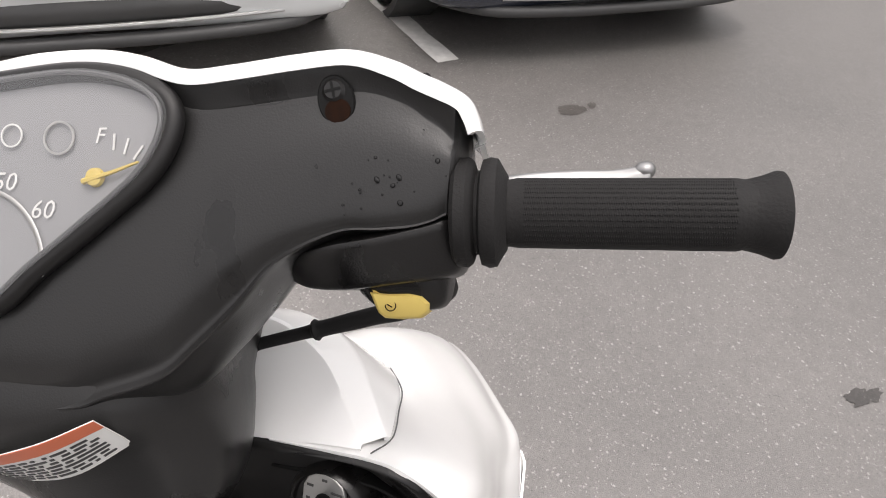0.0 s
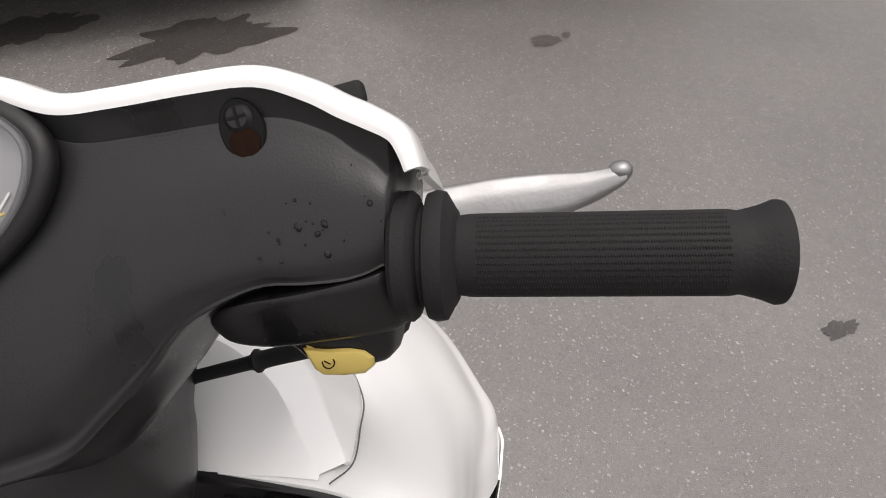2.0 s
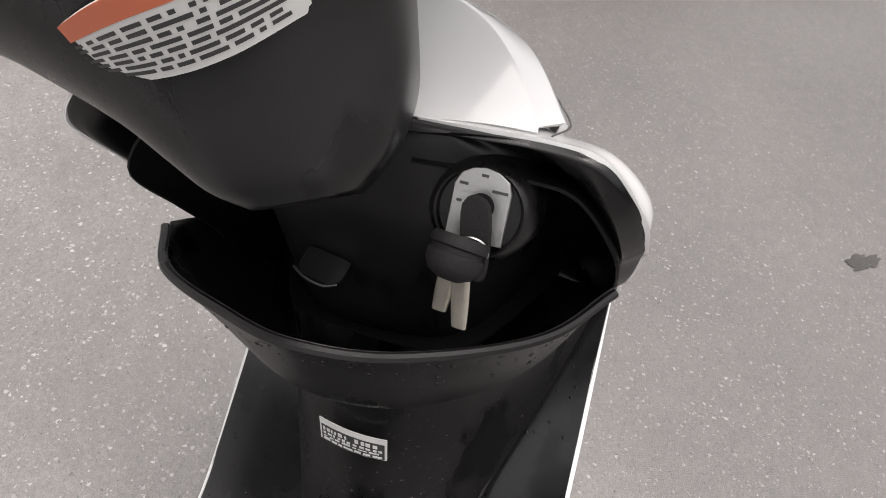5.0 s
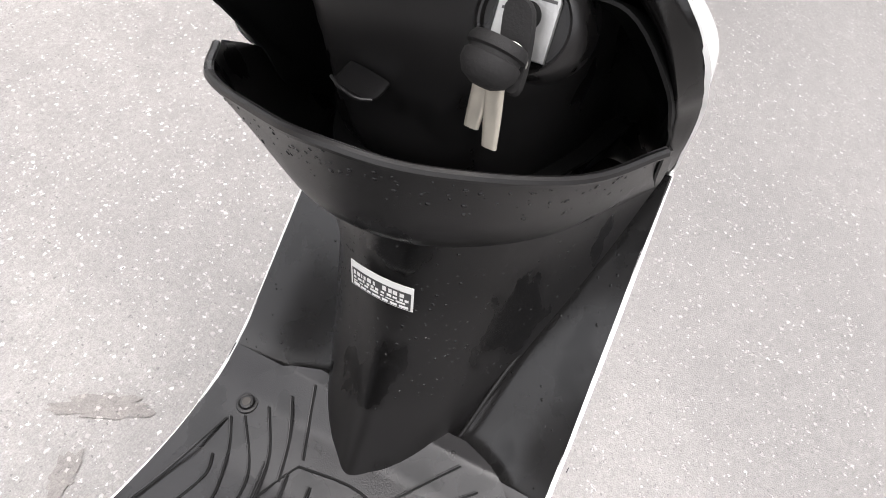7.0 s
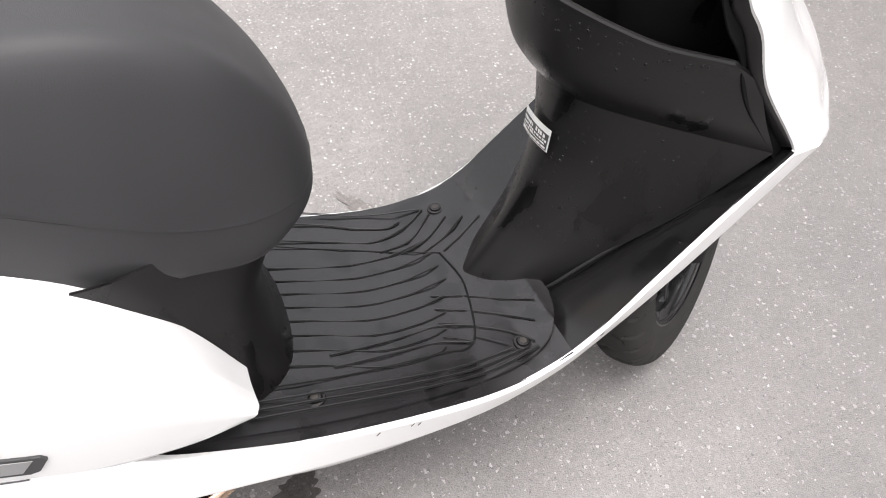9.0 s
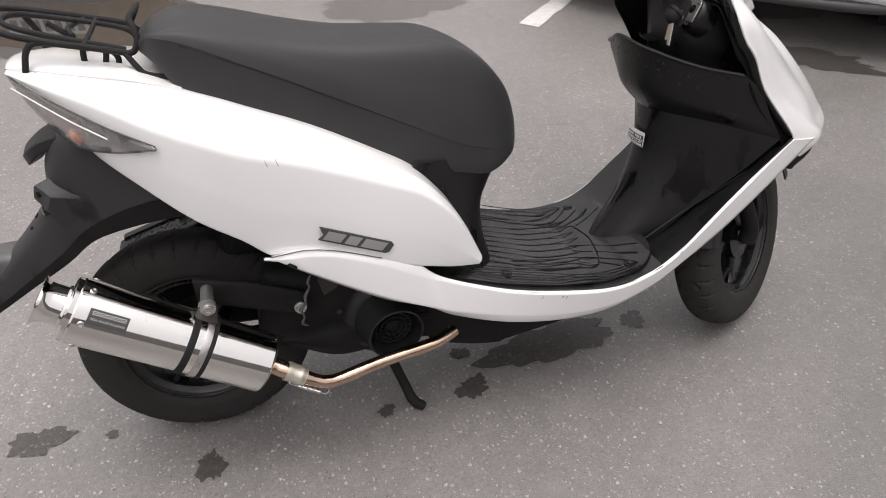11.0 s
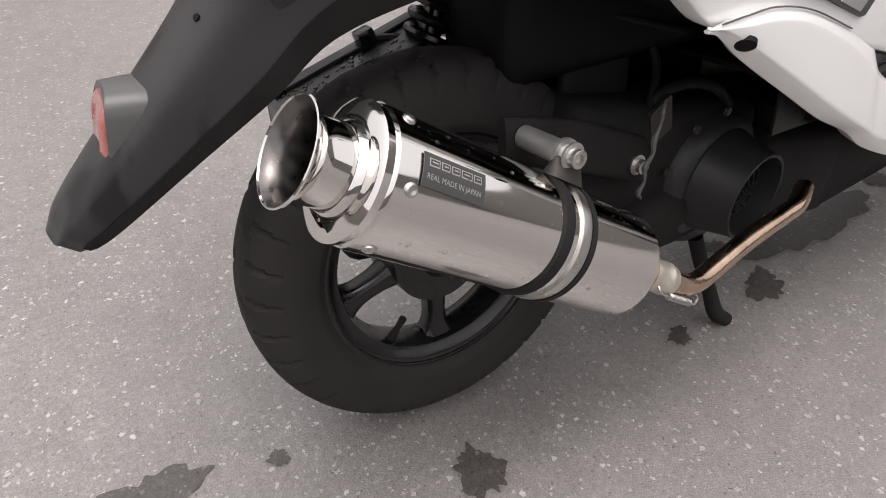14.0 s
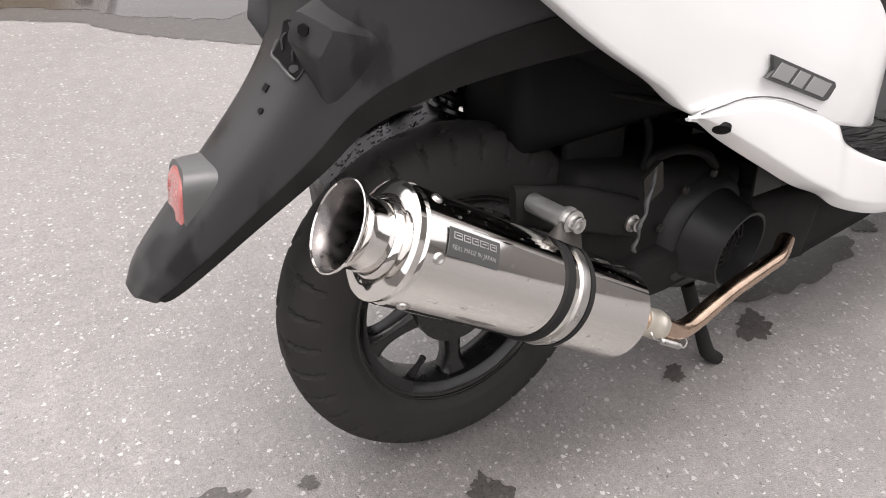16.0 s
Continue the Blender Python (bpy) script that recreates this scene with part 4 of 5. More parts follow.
sc("pipe_rim", lathe([(-.0472, .0380), (-.0466, .0392), (-.0452, .0390), (-.0456, .0374)], P0, AX, 64, True), CHROME, "rolled bright rim", silencer)
sc("pipe_throat", lathe([(-.0460, .0379), (-.0435, .0345), (-.039, .0315), (-.033, .0296), (-.02, .0288), (.0, .0285), (.045, .0280)], P0, AX, 56, caps=False), SOOTED, "smoked inside of the flared pipe", silencer)
sc("baffle", lathe([(.045, .0285), (.044, .016), (.020, .0135), (.012, .0125), (.012, .0110), (.06, .0105), (.06, 0)], P0, AX, 40, caps=False), SOOT, "sooty baffle tube", silencer)
for k, a in enumerate((13, 73, 133, 193, 253, 313)):
    c = on_can(.018, a)
    sc("rivet", lathe([(-.001, .0052), (.001, .005), (.0022, .0035), (.0018, .002), (.0012, 0)], c, c - (P0 + AX * .018), 16), STEEL, "", silencer)
for s0 in (.176, .198):
    sc("clamp_band", lathe([(-.0055, RC), (-.0055, RC + .0022), (0, RC + .003), (.0055, RC + .0022), (.0055, RC)], P0 + AX * s0, AX, 64), RUBBER if s0 < .19 else STEEL, "clamp band with rubber lining", silencer)
sc("clamp_band", lathe([(-.003, RC), (-.003, RC + .003), (.003, RC + .003), (.003, RC)], P0 + AX * .2075, AX, 64), RUBBER, "", silencer)
BOLT = Vector((.053, -.170, .353))
tab = sc("clamp_tab", loft([[tuple(on_can(.172, 95, RC)), tuple(on_can(.172, 75, RC + .004)), tuple(on_can(.205, 75, RC + .004)), tuple(on_can(.205, 95, RC))],
                      [tuple(BOLT + Vector((-.011, .004, .004))), tuple(BOLT + Vector((-.011, -.001, .004))), tuple(BOLT + Vector((.011, -.001, .004))), tuple(BOLT + Vector((.011, .004, .004)))]], 6, 16), SOOT, "", silencer)
sc("bolt_head", lathe([(0, 0), (0, .0125), (.0015, .0125), (.002, .0085), (.009, .0082), (.0095, .0075), (.0095, .0045), (.005, .0042), (.005, 0)], BOLT + Vector((0, -.004, .002)), (0.05, -1, 0), 24), STEEL, "plated socket bolt head", tab)
sc("spacer", lathe([(.0, 0), (.0, .0105), (.050, .0105), (.050, .014), (.054, .014), (.054, .009), (.062, .0085), (.062, .005), (.057, .0045), (.057, 0)], BOLT + Vector((-.004, .056, .002)), (0.05, -1, 0), 24), ALLOY, "alloy spacer with a socket bolt", silencer)
tagged(sc("rain_spatter", drops([[tuple(on_can(s, a)) for a in np.linspace(80, -60, 12)] for s in np.linspace(.02, LEN - .01, 8)], 190, 6, .0011, 1.0), SMOKED, "", silencer), kind="stuff")
# badge on the can: dark plate with the maker's mark as bars and one readable line
rows = [[on_can(s, a, RC + .0010) for a in np.linspace(43, 18, 12)] for s in np.linspace(.023, .079, 10)]
badge = sc("badge", sheet([[tuple(p) for p in r] for r in rows], 10, 12, .0008), INK, "dark badge plate", silencer)
for s0, s1 in ((.0275, .0365), (.038, .0455), (.047, .0545), (.056, .066), (.0675, .075)):
    for mat_, g_, up_ in ((STEEL, 0, .0016), (INK, .0009, .0019)):
        k_ = g_ / RC * 57.3
        rows = [[tuple(on_can(s, a, RC + up_)) for a in np.linspace(39.5 - k_, 33.5 + k_, 3)] for s in np.linspace(s0 + g_, s1 - g_, 4)]
        sc("mark_bar", sheet(rows, 4, 3, .0004), mat_, "", badge)
    rows = [[tuple(on_can(s, a, RC + .0022)) for a in np.linspace(37.0, 36.1, 3)] for s in np.linspace(s0 + .002, s1 - .002, 4)]
    sc("mark_bar", sheet(rows, 4, 3, .0004), STEEL, "", badge)


def lettering(name, text, size, place, mat, parent, label=""):
    """Text as a thin mesh; place(a, b) maps its plane (metres, from the text's middle) to the thing."""
    cu = bpy.data.curves.new(name, "FONT")
    cu.shear = .22 if name == "dial_text" else 0
    cu.body, cu.size, cu.align_x, cu.align_y, cu.resolution_u = text, size, "CENTER", "CENTER", 2
    tmp = bpy.data.objects.new(name, cu)
    me = bpy.data.meshes.new_from_object(tmp)
    bpy.data.objects.remove(tmp)
    bm = bmesh.new()
    bm.from_mesh(me)
    for v in bm.verts:
        v.co = Vector(place(v.co.x, v.co.y))
    bpy.data.meshes.remove(me)
    return sc(name, bm, mat, label, parent)


lettering("badge_text", "REAL MADE IN JAPAN", .0054, lambda a, b: on_can(.051 + a * .94, 26 + b / RC * 57.3, RC + .0019), STEEL, badge, "small pale lettering")
# header pipe
pipe = sc("exhaust_pipe", tube([P1 + AX * .004, (.150, -.178, .205), (.178, -.184, .187), (.200, -.185, .172), (.2185, -.184, .1645), (.245, -.180, .1625), (.32, -.169, .1710), (.40, -.160, .1760), (.432, -.156, .1790), (.470, -.138, .183)], [.016, .0145, .0135, .0125, .0120, .0118, .0118, .0118, .0118, .0118], 18, 80), COPPER, "heat-tinted bent exhaust pipe")
SLV = (Vector((.200, -.185, .172)) - Vector((.150, -.178, .205))).normalized()
sc("pipe_sleeve", lathe([(0, .0150), (0, .0172), (.006, .0176), (.008, .0170), (.022, .0170), (.024, .0178), (.028, .0178), (.030, .0165), (.036, .0160), (.036, .0140)], (.152, -.1785, .2035), SLV, 28), KEYBRASS, "dull tan slip joint sleeve", pipe)
sa, sb = Vector((.158, -.196, .184)), Vector((.212, -.197, .148))
sw_ = (sb - sa).normalized()
u_, v_ = sw_.orthogonal().normalized(), sw_.cross(sw_.orthogonal().normalized())
turns = [tuple(sa.lerp(sb, .18 + .64 * k / 120) + (u_ * math.cos(k * .94) + v_ * math.sin(k * .94)) * .0034) for k in range(121)]
spring = sc("retaining_spring", tube(turns, .0009, 6, 240), STEEL, "small retaining spring of the joint", pipe)
sc("spring_hook", tube([tuple(sa.lerp(sb, .18)), tuple(sa.lerp(sb, .05)), tuple(sa + Vector((-.004, -.002, .006))), (.156, -.192, .196)], .0011, 6, 20), STEEL, "", spring)
sc("spring_hook", tube([tuple(sa.lerp(sb, .82)), tuple(sa.lerp(sb, .98)), tuple(sb + Vector((.006, .002, .004))), (.216, -.193, .158)], .0011, 6, 20), STEEL, "", spring)

# ---- engine and running gear ----
engine = sc("engine", block(.30, .14, .17, pose(.27, -.02, .24, 0, 12, 0), .03, 4), ENGINE, "grimy black engine case")
sc("fan_shroud", lathe([(0, .0), (0, .094), (.045, .092), (.066, .089), (.078, .083), (.086, .074), (.088, .062), (.088, .0)], (.345, -.012, .216), (.10, -1, -.08), 64), GREYBLACK, "dull black fan shroud", engine)
sc("shroud_seam", lathe([(.0, .0925), (.0, .0942), (.004, .0942), (.004, .0925)], (.3485, -.052, .2128), (.10, -1, -.08), 64, True), ENGINE, "", engine)
sc("fan_collar", lathe([(0, .066), (.018, .060), (.045, .054), (.051, .0535), (.052, .052), (.051, .0495), (.012, .047), (.010, 0)], (.351, -.098, .214), (.12, -1, -.1), 56), GREYBLACK, "black air intake collar", engine)
for r_ in (.016, .025, .034):
    sc("fan_ring", lathe([(-.0015, r_ - .0012), (-.0015, r_ + .0012), (.0015, r_ + .0012), (.0015, r_ - .0012)], (.3545, -.128, .2108), (.12, -1, -.1), 36, True), ENGINE, "", engine)
# two dark fillers added to stop bright ground and panels showing through
sc("bay_filler", block(.38, .03, .28, pose(.33, .085, .39, 0, 6, 0), .01, 2), DEEP, "black block added to darken the back of the engine bay", engine)
sc("gap_filler", block(.22, .16, .05, pose(.55, YC, .245, 0, 8, 0), .01, 2), DEEP, "black block added to close the gap under the floor", engine)
sc("inner_flap", block(.095, .016, .125, pose(.208, -.030, .386, 0, 4, 0), .008, 3), ENGINE, "black rubber flap before the engine", engine)
for pts, r_ in (([(.205, -.05, .424), (.25, -.052, .410), (.298, -.055, .394), (.325, -.05, .390)], .0055), ([(.248, -.075, .322), (.262, -.078, .338), (.302, -.080, .340), (.345, -.082, .325), (.372, -.08, .300)], .0065),
                ([(.27, -.03, .40), (.275, -.05, .37), (.262, -.066, .345), (.236, -.08, .318)], .005)):
    sc("engine_hose", tube(pts, r_, 10, 40), ENGINE, "black rubber hose", engine)
sc("coil_bracket", prism([[(.232, -.085, .322), (.262, -.085, .340), (.268, -.085, .300), (.240, -.085, .285)], [(.232, -.091, .322), (.262, -.091, .340), (.268, -.091, .300), (.240, -.091, .285)]], 4, .1), SOOT, "", engine)
for x_, y_, z_ in ((.352, -.094, .300), (.262, -.096, .250), (.300, -.097, .292), (.415, -.098, .235)):
    sc("shroud_screw", lathe([(0, 0), (0, .0055), (.004, .005), (.004, .002), (.002, 0)], (x_, y_, z_), (.1, -1, -.08), 12), SOOT, "", engine)
for i in range(14):
    a = 2 * math.pi * i / 14
    c = Vector((.354, -.120, .212)) + Vector((math.cos(a), 0, math.sin(a))) * .026
    sc("fan_blade", block(.026, .012, .003, Matrix.Translation(c) @ pose(0, 0, 0, 0, -math.degrees(a), 0) @ pose(0, 0, 0, 30), .001, 1), ENGINE, "", engine)
sc("fan_hub", lathe([(0, 0), (0, .014), (.006, .014), (.008, .008), (.008, 0)], (.354, -.116, .212), (0, -1, 0), 20), ENGINE, "", engine)
sc("bracket_arm", loft([[(.03, -.102, .372), (.03, -.112, .372), (.03, -.112, .335), (.03, -.102, .335)], [(.12, -.100, .345), (.12, -.112, .345), (.12, -.112, .30), (.12, -.100, .30)], [(.21, -.098, .305), (.21, -.110, .305), (.21, -.110, .262), (.21, -.098, .262)]], 14, 20), ENGINE, "", engine)
sc("arm_bolt", lathe([(0, 0), (0, .011), (.003, .011), (.003, .0075), (.011, .0075), (.011, .004), (.007, .0035), (.007, 0)], (.195, -.112, .285), (0.05, -1, 0), 20), STEEL, "plated socket bolt", engine)
sc("cable_wire", tube([(.222, -.118, .350), (.215, -.122, .338), (.216, -.120, .326), (.207, -.122, .312), (.205, -.124, .298), (.196, -.124, .285), (.199, -.122, .268), (.194, -.120, .255), (.203, -.116, .244)], [.0012, .0026, .0018, .0034, .0020, .0028, .0018, .003, .0014], 8, 60), HOUSING, "thin frayed earth wire", engine)
sc("drive_case", block(.42, .07, .12, pose(.14, .085, .215, 0, 4, 0), .03, 4), ENGINE, "black drive case", engine)
lid_z = lambda x: .394 + .30 * x
air_box = sc("air_box", prism([[(x, .046 - e, lid_z(x) - .034), (x, .050, lid_z(x) - .004), (x, .058, lid_z(x)), (x, .108, lid_z(x) + .006), (x, .114, lid_z(x) + .002), (x, .114, lid_z(x) - .075), (x, .050, lid_z(x) - .085)] for x, e in ((-.112, -.012), (-.100, 0), (-.05, .004), (0, .004), (.030, 0), (.050, -.010))], 20, .14), BLACK, "black air cleaner box with water drops", engine)
sc("lid_flange", prism([[(x, .104, lid_z(x) + .002), (x, .104, lid_z(x) + .010), (x, .118, lid_z(x) + .013), (x, .118, lid_z(x) + .002)] for x in (-.105, -.05, 0, .05, .098)], 16, .15), BLACK, "", air_box)
sc("lid_clip", block(.020, .020, .016, pose(.004, .108, lid_z(.004) + .016, 0, -17, 0), .004, 2), BLACK, "", air_box)
sc("lid_clip", tube([(.012, .104, .408), (.040, .092, .405), (.062, .085, .394)], .005, 8, 16), BLACK, "", air_box)
tagged(sc("rain_spatter", drops([[(x, y, lid_z(x) + .0005 + (y - .058) * .12) for y in np.linspace(.060, .104, 6)] for x in np.linspace(-.098, .035, 6)], 120, 9, .0019, 1.0), DROP, "", air_box), kind="stuff")
sc("crank_sump", loft([[(x, -.098, zb + .015), (x, -.090, zb), (x, 0, zb - .006), (x, .05, zb), (x, .06, .24), (x, -.098, .22)] for x, zb in ((.15, .205), (.19, .178), (.25, .150), (.33, .152), (.40, .166), (.44, .178))], 20, 30), ENGINE, "grimy lower crankcase", engine)
sc("crank_cover", block(.10, .10, .10, pose(.42, -.055, .20, 0, 10, 0), .02, 3), ENGINE, "", engine)
base_, top_ = Vector((.046, .075, .365)), Vector((.114, .075, .520))
run_ = (top_ - base_).normalized()
sd_ = Vector((0, 1, 0))
fr_ = sd_.cross(run_)
coil = [tuple(base_ + (top_ - base_) * (a / 62.8) + sd_ * .0235 * math.cos(a) + fr_ * .0235 * math.sin(a)) for a in np.linspace(0, 62.8, 260)]
shock = sc("rear_shock", tube(coil, .0056, 8, 320), RIM, "black coil spring rear shock")
sc("shock_rod", tube([tuple(base_ - run_ * .02), tuple(base_), tuple(base_.lerp(top_, .5)), tuple(top_)], [.008, .013, .0135, .014], 14, 12), RIM, "", shock)
sc("shock_bolt", lathe([(0, 0), (0, .009), (.012, .009), (.014, .005), (.014, 0)], base_ - run_ * .012 + Vector((0, -.02, 0)), (0, -1, 0), 14), STEEL, "", shock)
sc("belly_pan", loft([[(x, -w, zt), (x, -w * .99, zb + .012), (x, -w * .93, zb + .001), (x, 0, zb), (x, w * .93, zb + .001), (x, w * .99, zb + .012), (x, w, zt), (x, 0, zt)] for x, w, zt, zb in ((.425, .098, .25, .160), (.435, .103, .25, .143), (.51, .105, .24, .118), (.572, .106, .23, .108), (.585, .106, .23, .112), (.72, .120, .21, .140), (.84, .12, .22, .168), (.95, .10, .27, .22))], 40, 48), ENGINE, "black belly pan under the floor")
stand = sc("stand", tube([(.345, -.085, .13), (.356, -.092, .09), (.370, -.101, .045), (.383, -.108, .006), (.402, -.113, -.012)], [.010, .010, .010, .011, .010], 12, 30), ENGINE, "black stand leg reaching the ground")

# ---- front fork and fender ----
SAX = Vector((-.45, 0, .893))
for s_ in (-1, 1):
    foot = FC + FAX * .058 * s_
    top = foot + SAX * .27
    sc("fork_leg", tube([tuple(foot + Vector((-.02, 0, -.01))), tuple(foot + Vector((-.02, 0, .03))), tuple(foot * .5 + top * .5), tuple(top)], [.02, .018, .016, .016], 14, 24), ENGINE, "black fork leg")
fw = FAX.cross(Vector((0, 0, 1))).normalized() * -1
fw = fw if fw.x > 0 else -fw
fup = FAX.cross(fw) if FAX.cross(fw).z > 0 else fw.cross(FAX)
secs = []
for a in np.linspace(radians(20), radians(165), 12):
    d = fw * math.cos(a) + fup * math.sin(a)
    secs.append([tuple(FC + d * r + FAX * y) for y, r in ((-.056, .195), (-.052, .222), (-.03, .232), (0, .235), (.03, .232), (.052, .222), (.056, .195))])
sc("front_fender", sheet(secs, 30, 20, 0.003), BLACK, "black front mudguard")

# ---- floor details ----
def floor_z(x):
    return float(np.interp(x, [p[0] for p in FL], [p[1] for p in FL])) + .0095


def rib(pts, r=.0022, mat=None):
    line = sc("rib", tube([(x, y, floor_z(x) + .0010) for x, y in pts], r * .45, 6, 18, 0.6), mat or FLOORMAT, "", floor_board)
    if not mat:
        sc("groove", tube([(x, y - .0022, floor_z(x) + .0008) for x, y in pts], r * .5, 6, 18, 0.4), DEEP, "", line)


# raised mat with a rounded front border on each side of the tunnel
edge_r = [(.43, -.186), (.60, -.186), (.748, -.182), (.800, -.180), (.832, -.176), (.858, -.164), (.877, -.138), (.888, -.105)]
edge_l = [(.43, .158), (.60, .156), (.72, .152), (.79, .144), (.838, .130), (.868, .103), (.884, .065)]
er, el = cr(edge_r, 40), cr(edge_l, 40)
rows = []
for p, q in zip(er, el):
    row = [p + (q - p) * k for k in np.linspace(0, 1, 22)]
    rows.append([(x, y, floor_z(x) - .0025 * (abs(y - YC) / .17) ** 6) for x, y in row])
mat_ = sc("floor_mat", sheet(rows, 0, 0, .004, False), FLOORMAT, "raised ribbed foot mat, wet in patches", floor_board)
# battery lid: its outline, and the lines that run over it
rib([(.44, .118), (.609, .090), (.675, .076), (.727, .058), (.770, .043), (.793, .031)], .0022, DEEP)
rib([(.793, .031), (.801, -.021), (.797, -.055), (.788, -.092), (.778, -.119), (.768, -.131), (.755, -.134)], .0030, DEEP)
rib([(.755, -.134), (.729, -.131), (.625, -.133), (.50, -.136)], .0024, DEEP)
for k in range(8):
    y = .060 - .0235 * k
    rib([(.44, y + .012), (.58, y - .006), (.66, y - .012 - .002 * k), (.72, y - .010 - .002 * k), (.782 - .011 * max(0, k - 3), y + .004 - .003 * k)], .0018)
for k in range(4):
    rib([(.752 - .004 * k, -.036 - .0235 * k), (.772 - .004 * k, -.045 - .0235 * k), (.789 - .005 * k, -.053 - .025 * k)], .0018)
rib([(.60, -.100), (.690, -.092), (.742, -.088), (.786, -.106)], .0018)
rib([(.60, -.118), (.700, -.112), (.736, -.114), (.770, -.126)], .0018)
# left of the lid: lines that bend round to the screw
rib([(.44, .178), (.60, .172), (.712, .146), (.800, .128)], .0020)
rib([(.44, .152), (.631, .141), (.698, .119), (.742, .109), (.764, .117)], .0020)
rib([(.44, .125), (.647, .100), (.715, .085), (.772, .104), (.803, .125)], .0020)
for k in range(4):
    rib([(.716 + .028 * k, .062 - .010 * k), (.766 + .022 * k, .074 - .009 * k), (.810 + .019 * k, .112 - .017 * k)], .0020)
# right of the lid: the same the other way round
for k in range(3):
    rib([(.792 - .003 * k, -.054 - .027 * k), (.829 - .006 * k, -.080 - .026 * k), (.864 - .013 * k, -.110 - .025 * k)], .0020)
rib([(.778, -.121), (.794, -.136), (.808, -.150)], .0020)
for k in range(3):
    rib([(.50, -.150 - .010 * k), (.70, -.153 - .009 * k), (.770 + .006 * k, -.155 - .009 * k), (.811 + .014 * k, -.157 - .006 * k)], .0018)
for x, y in ((.822, .117), (.826, -.155), (.568, -.155), (.585, .125)):
    z = floor_z(x)
    scr = sc("floor_screw", lathe([(-.002, .012), (.001, .0115), (.0015, .009), (.0005, .0075), (.003, .007), (.0038, .004), (.003, 0)], (x, y, z), (0, 0, 1), 18), BLACK, "screw in a recess", floor_board)
    sc("screw_head", lathe([(0, 0), (0, .0052), (.0012, .0045), (.0016, .002), (.0010, 0)], (x, y, z + .0028), (0, 0, 1), 16), SOOT, "", scr)
# warning sticker on the tunnel
def on_sticker(u, v, up=0.0):
    """Places on the sticker: u along it to the right, v down, wrapped round the column."""
    y, z = .019 - .060 * u, .4835 - .029 * v
    return (.9065 - .10 * (.491 - z) + ((y - YC) / .055) ** 2 * .010 - .0062 - up, y, z)


patch = lambda u0, u1, v0, v1, up, n: [[on_sticker(u, v, up) for u in np.linspace(u0, u1, n)] for v in np.linspace(v0, v1, 4)]
stick = sc("warning_sticker", sheet(patch(0, 1, 0, 1, 0, 14), 4, 14, -.0006), PAPER, "small white and black warning sticker")
sc("dark_field", sheet(patch(.03, .97, .24, .95, .0009, 14), 4, 14, -.0003), INK, "", stick)
rnd = random.Random(3)
for k, (v0, v1) in enumerate(((.28, .46), (.50, .62), (.66, .74), (.79, .90))):
    u = .06
    while u < .90:
        w = rnd.uniform(.02, .07) if k < 2 else rnd.uniform(.05, .14)
        if not (k == 0 and .42 < u < .50):
            sc("print_bar", sheet(patch(u, min(.94, u + w), v0 + rnd.uniform(0, .05), v1, .0013, 4), 4, 4, -.0003), PAPER, "", stick)
        u += w + rnd.uniform(.018, .045)

# ---- ignition lock and keys ----
LO, LN, LR = Vector((.936, -.090, .713)), Vector((-.88, 0, .475)), Vector((0, -1, 0))
LU = Vector((.475, 0, .88))
at_lock = lambda a, b, c: tuple(LO + LR * a + LU * b + LN * c)
lock = sc("ignition_surround", lathe([(-.03, .034), (-.004, .0305), (.001, .0280), (.003, .0258), (.0025, .0245), (-.001, .0235), (-.001, 0)], LO + LU * .002, LN, 48), BLACK, "round black ignition lock surround")
outline = [(-.0165, -.018), (.0165, -.018), (.0165, .013), (.0135, .0195), (.0075, .0235), (0, .0250), (-.0075, .0235), (-.0135, .0195), (-.0165, .013)]
sc("lock_plate", slab(outline, lambda a, b, c: at_lock(a, b + .003, c + .003), .003, .0006), ALLOY, "worn silver lock plate", lock)
sc("key_slot", lathe([(0, 0), (0, .0075), (.0012, .0075), (.0016, .006), (.0016, 0)], at_lock(.001, .006, .002), LN, 24), DEEP, "", lock)
for a, b, w in ((.010, .012, .009), (-.011, .013, .005), (0, .0195, .004), (-.012, .003, .003)):
    sc("print_bar", slab([(a - w / 2, b), (a + w / 2, b), (a + w / 2, b + .0016), (a - w / 2, b + .0016)], lambda p, q, c: at_lock(p, q + .003, c + .0036), .0005), INK, "", lock)
keys = tagged(new("key_bunch"), "black-headed metal keys hanging in the scooter's lock", "keys")
keys.matrix_world = scooter.matrix_world @ Matrix.Translation(LO)


def key_part(name, bm, mat, label=""):
    bm.transform(Matrix.Translation(-LO))
    return part(name, bm, mat, keys, label)


key_part("ignition_key", loft([[at_lock(x, y, c) for x, y in ((-.0045, .004), (.0045, .004), (.0045, .009), (-.0045, .009))] for c in (.001, .012)] + [[at_lock(x, y, c) for x, y in ((.002, -.026), (.013, -.026), (.008, .010), (-.006, .010))] for c in (.014, .022)], 14, 20), RUBBER, "black key head in the lock")
FO, FN = Vector((.900, -.0872, .7085)), Vector((-.80, 0.02, .35)).normalized()
key_part("key_fob", lathe([(-.012, 0), (-.012, .0145), (-.009, .0162), (-.006, .0162), (-.005, .0142), (-.003, .0142), (-.002, .0156), (.003, .0156), (.009, .0120), (.012, .006), (.012, 0)], FO + Vector((.002, 0, .002)), FN * .6 + Vector((0, .05, -.75)), 28), RUBBER, "black round rubber key fob")
for top, low in (((.898, -.0925, .704), (.894, -.0942, .664)), ((.902, -.0845, .702), (.898, -.0810, .670))):
    a_, b_ = Vector(top), Vector(low)
    sd = Vector((0, 1, .05))
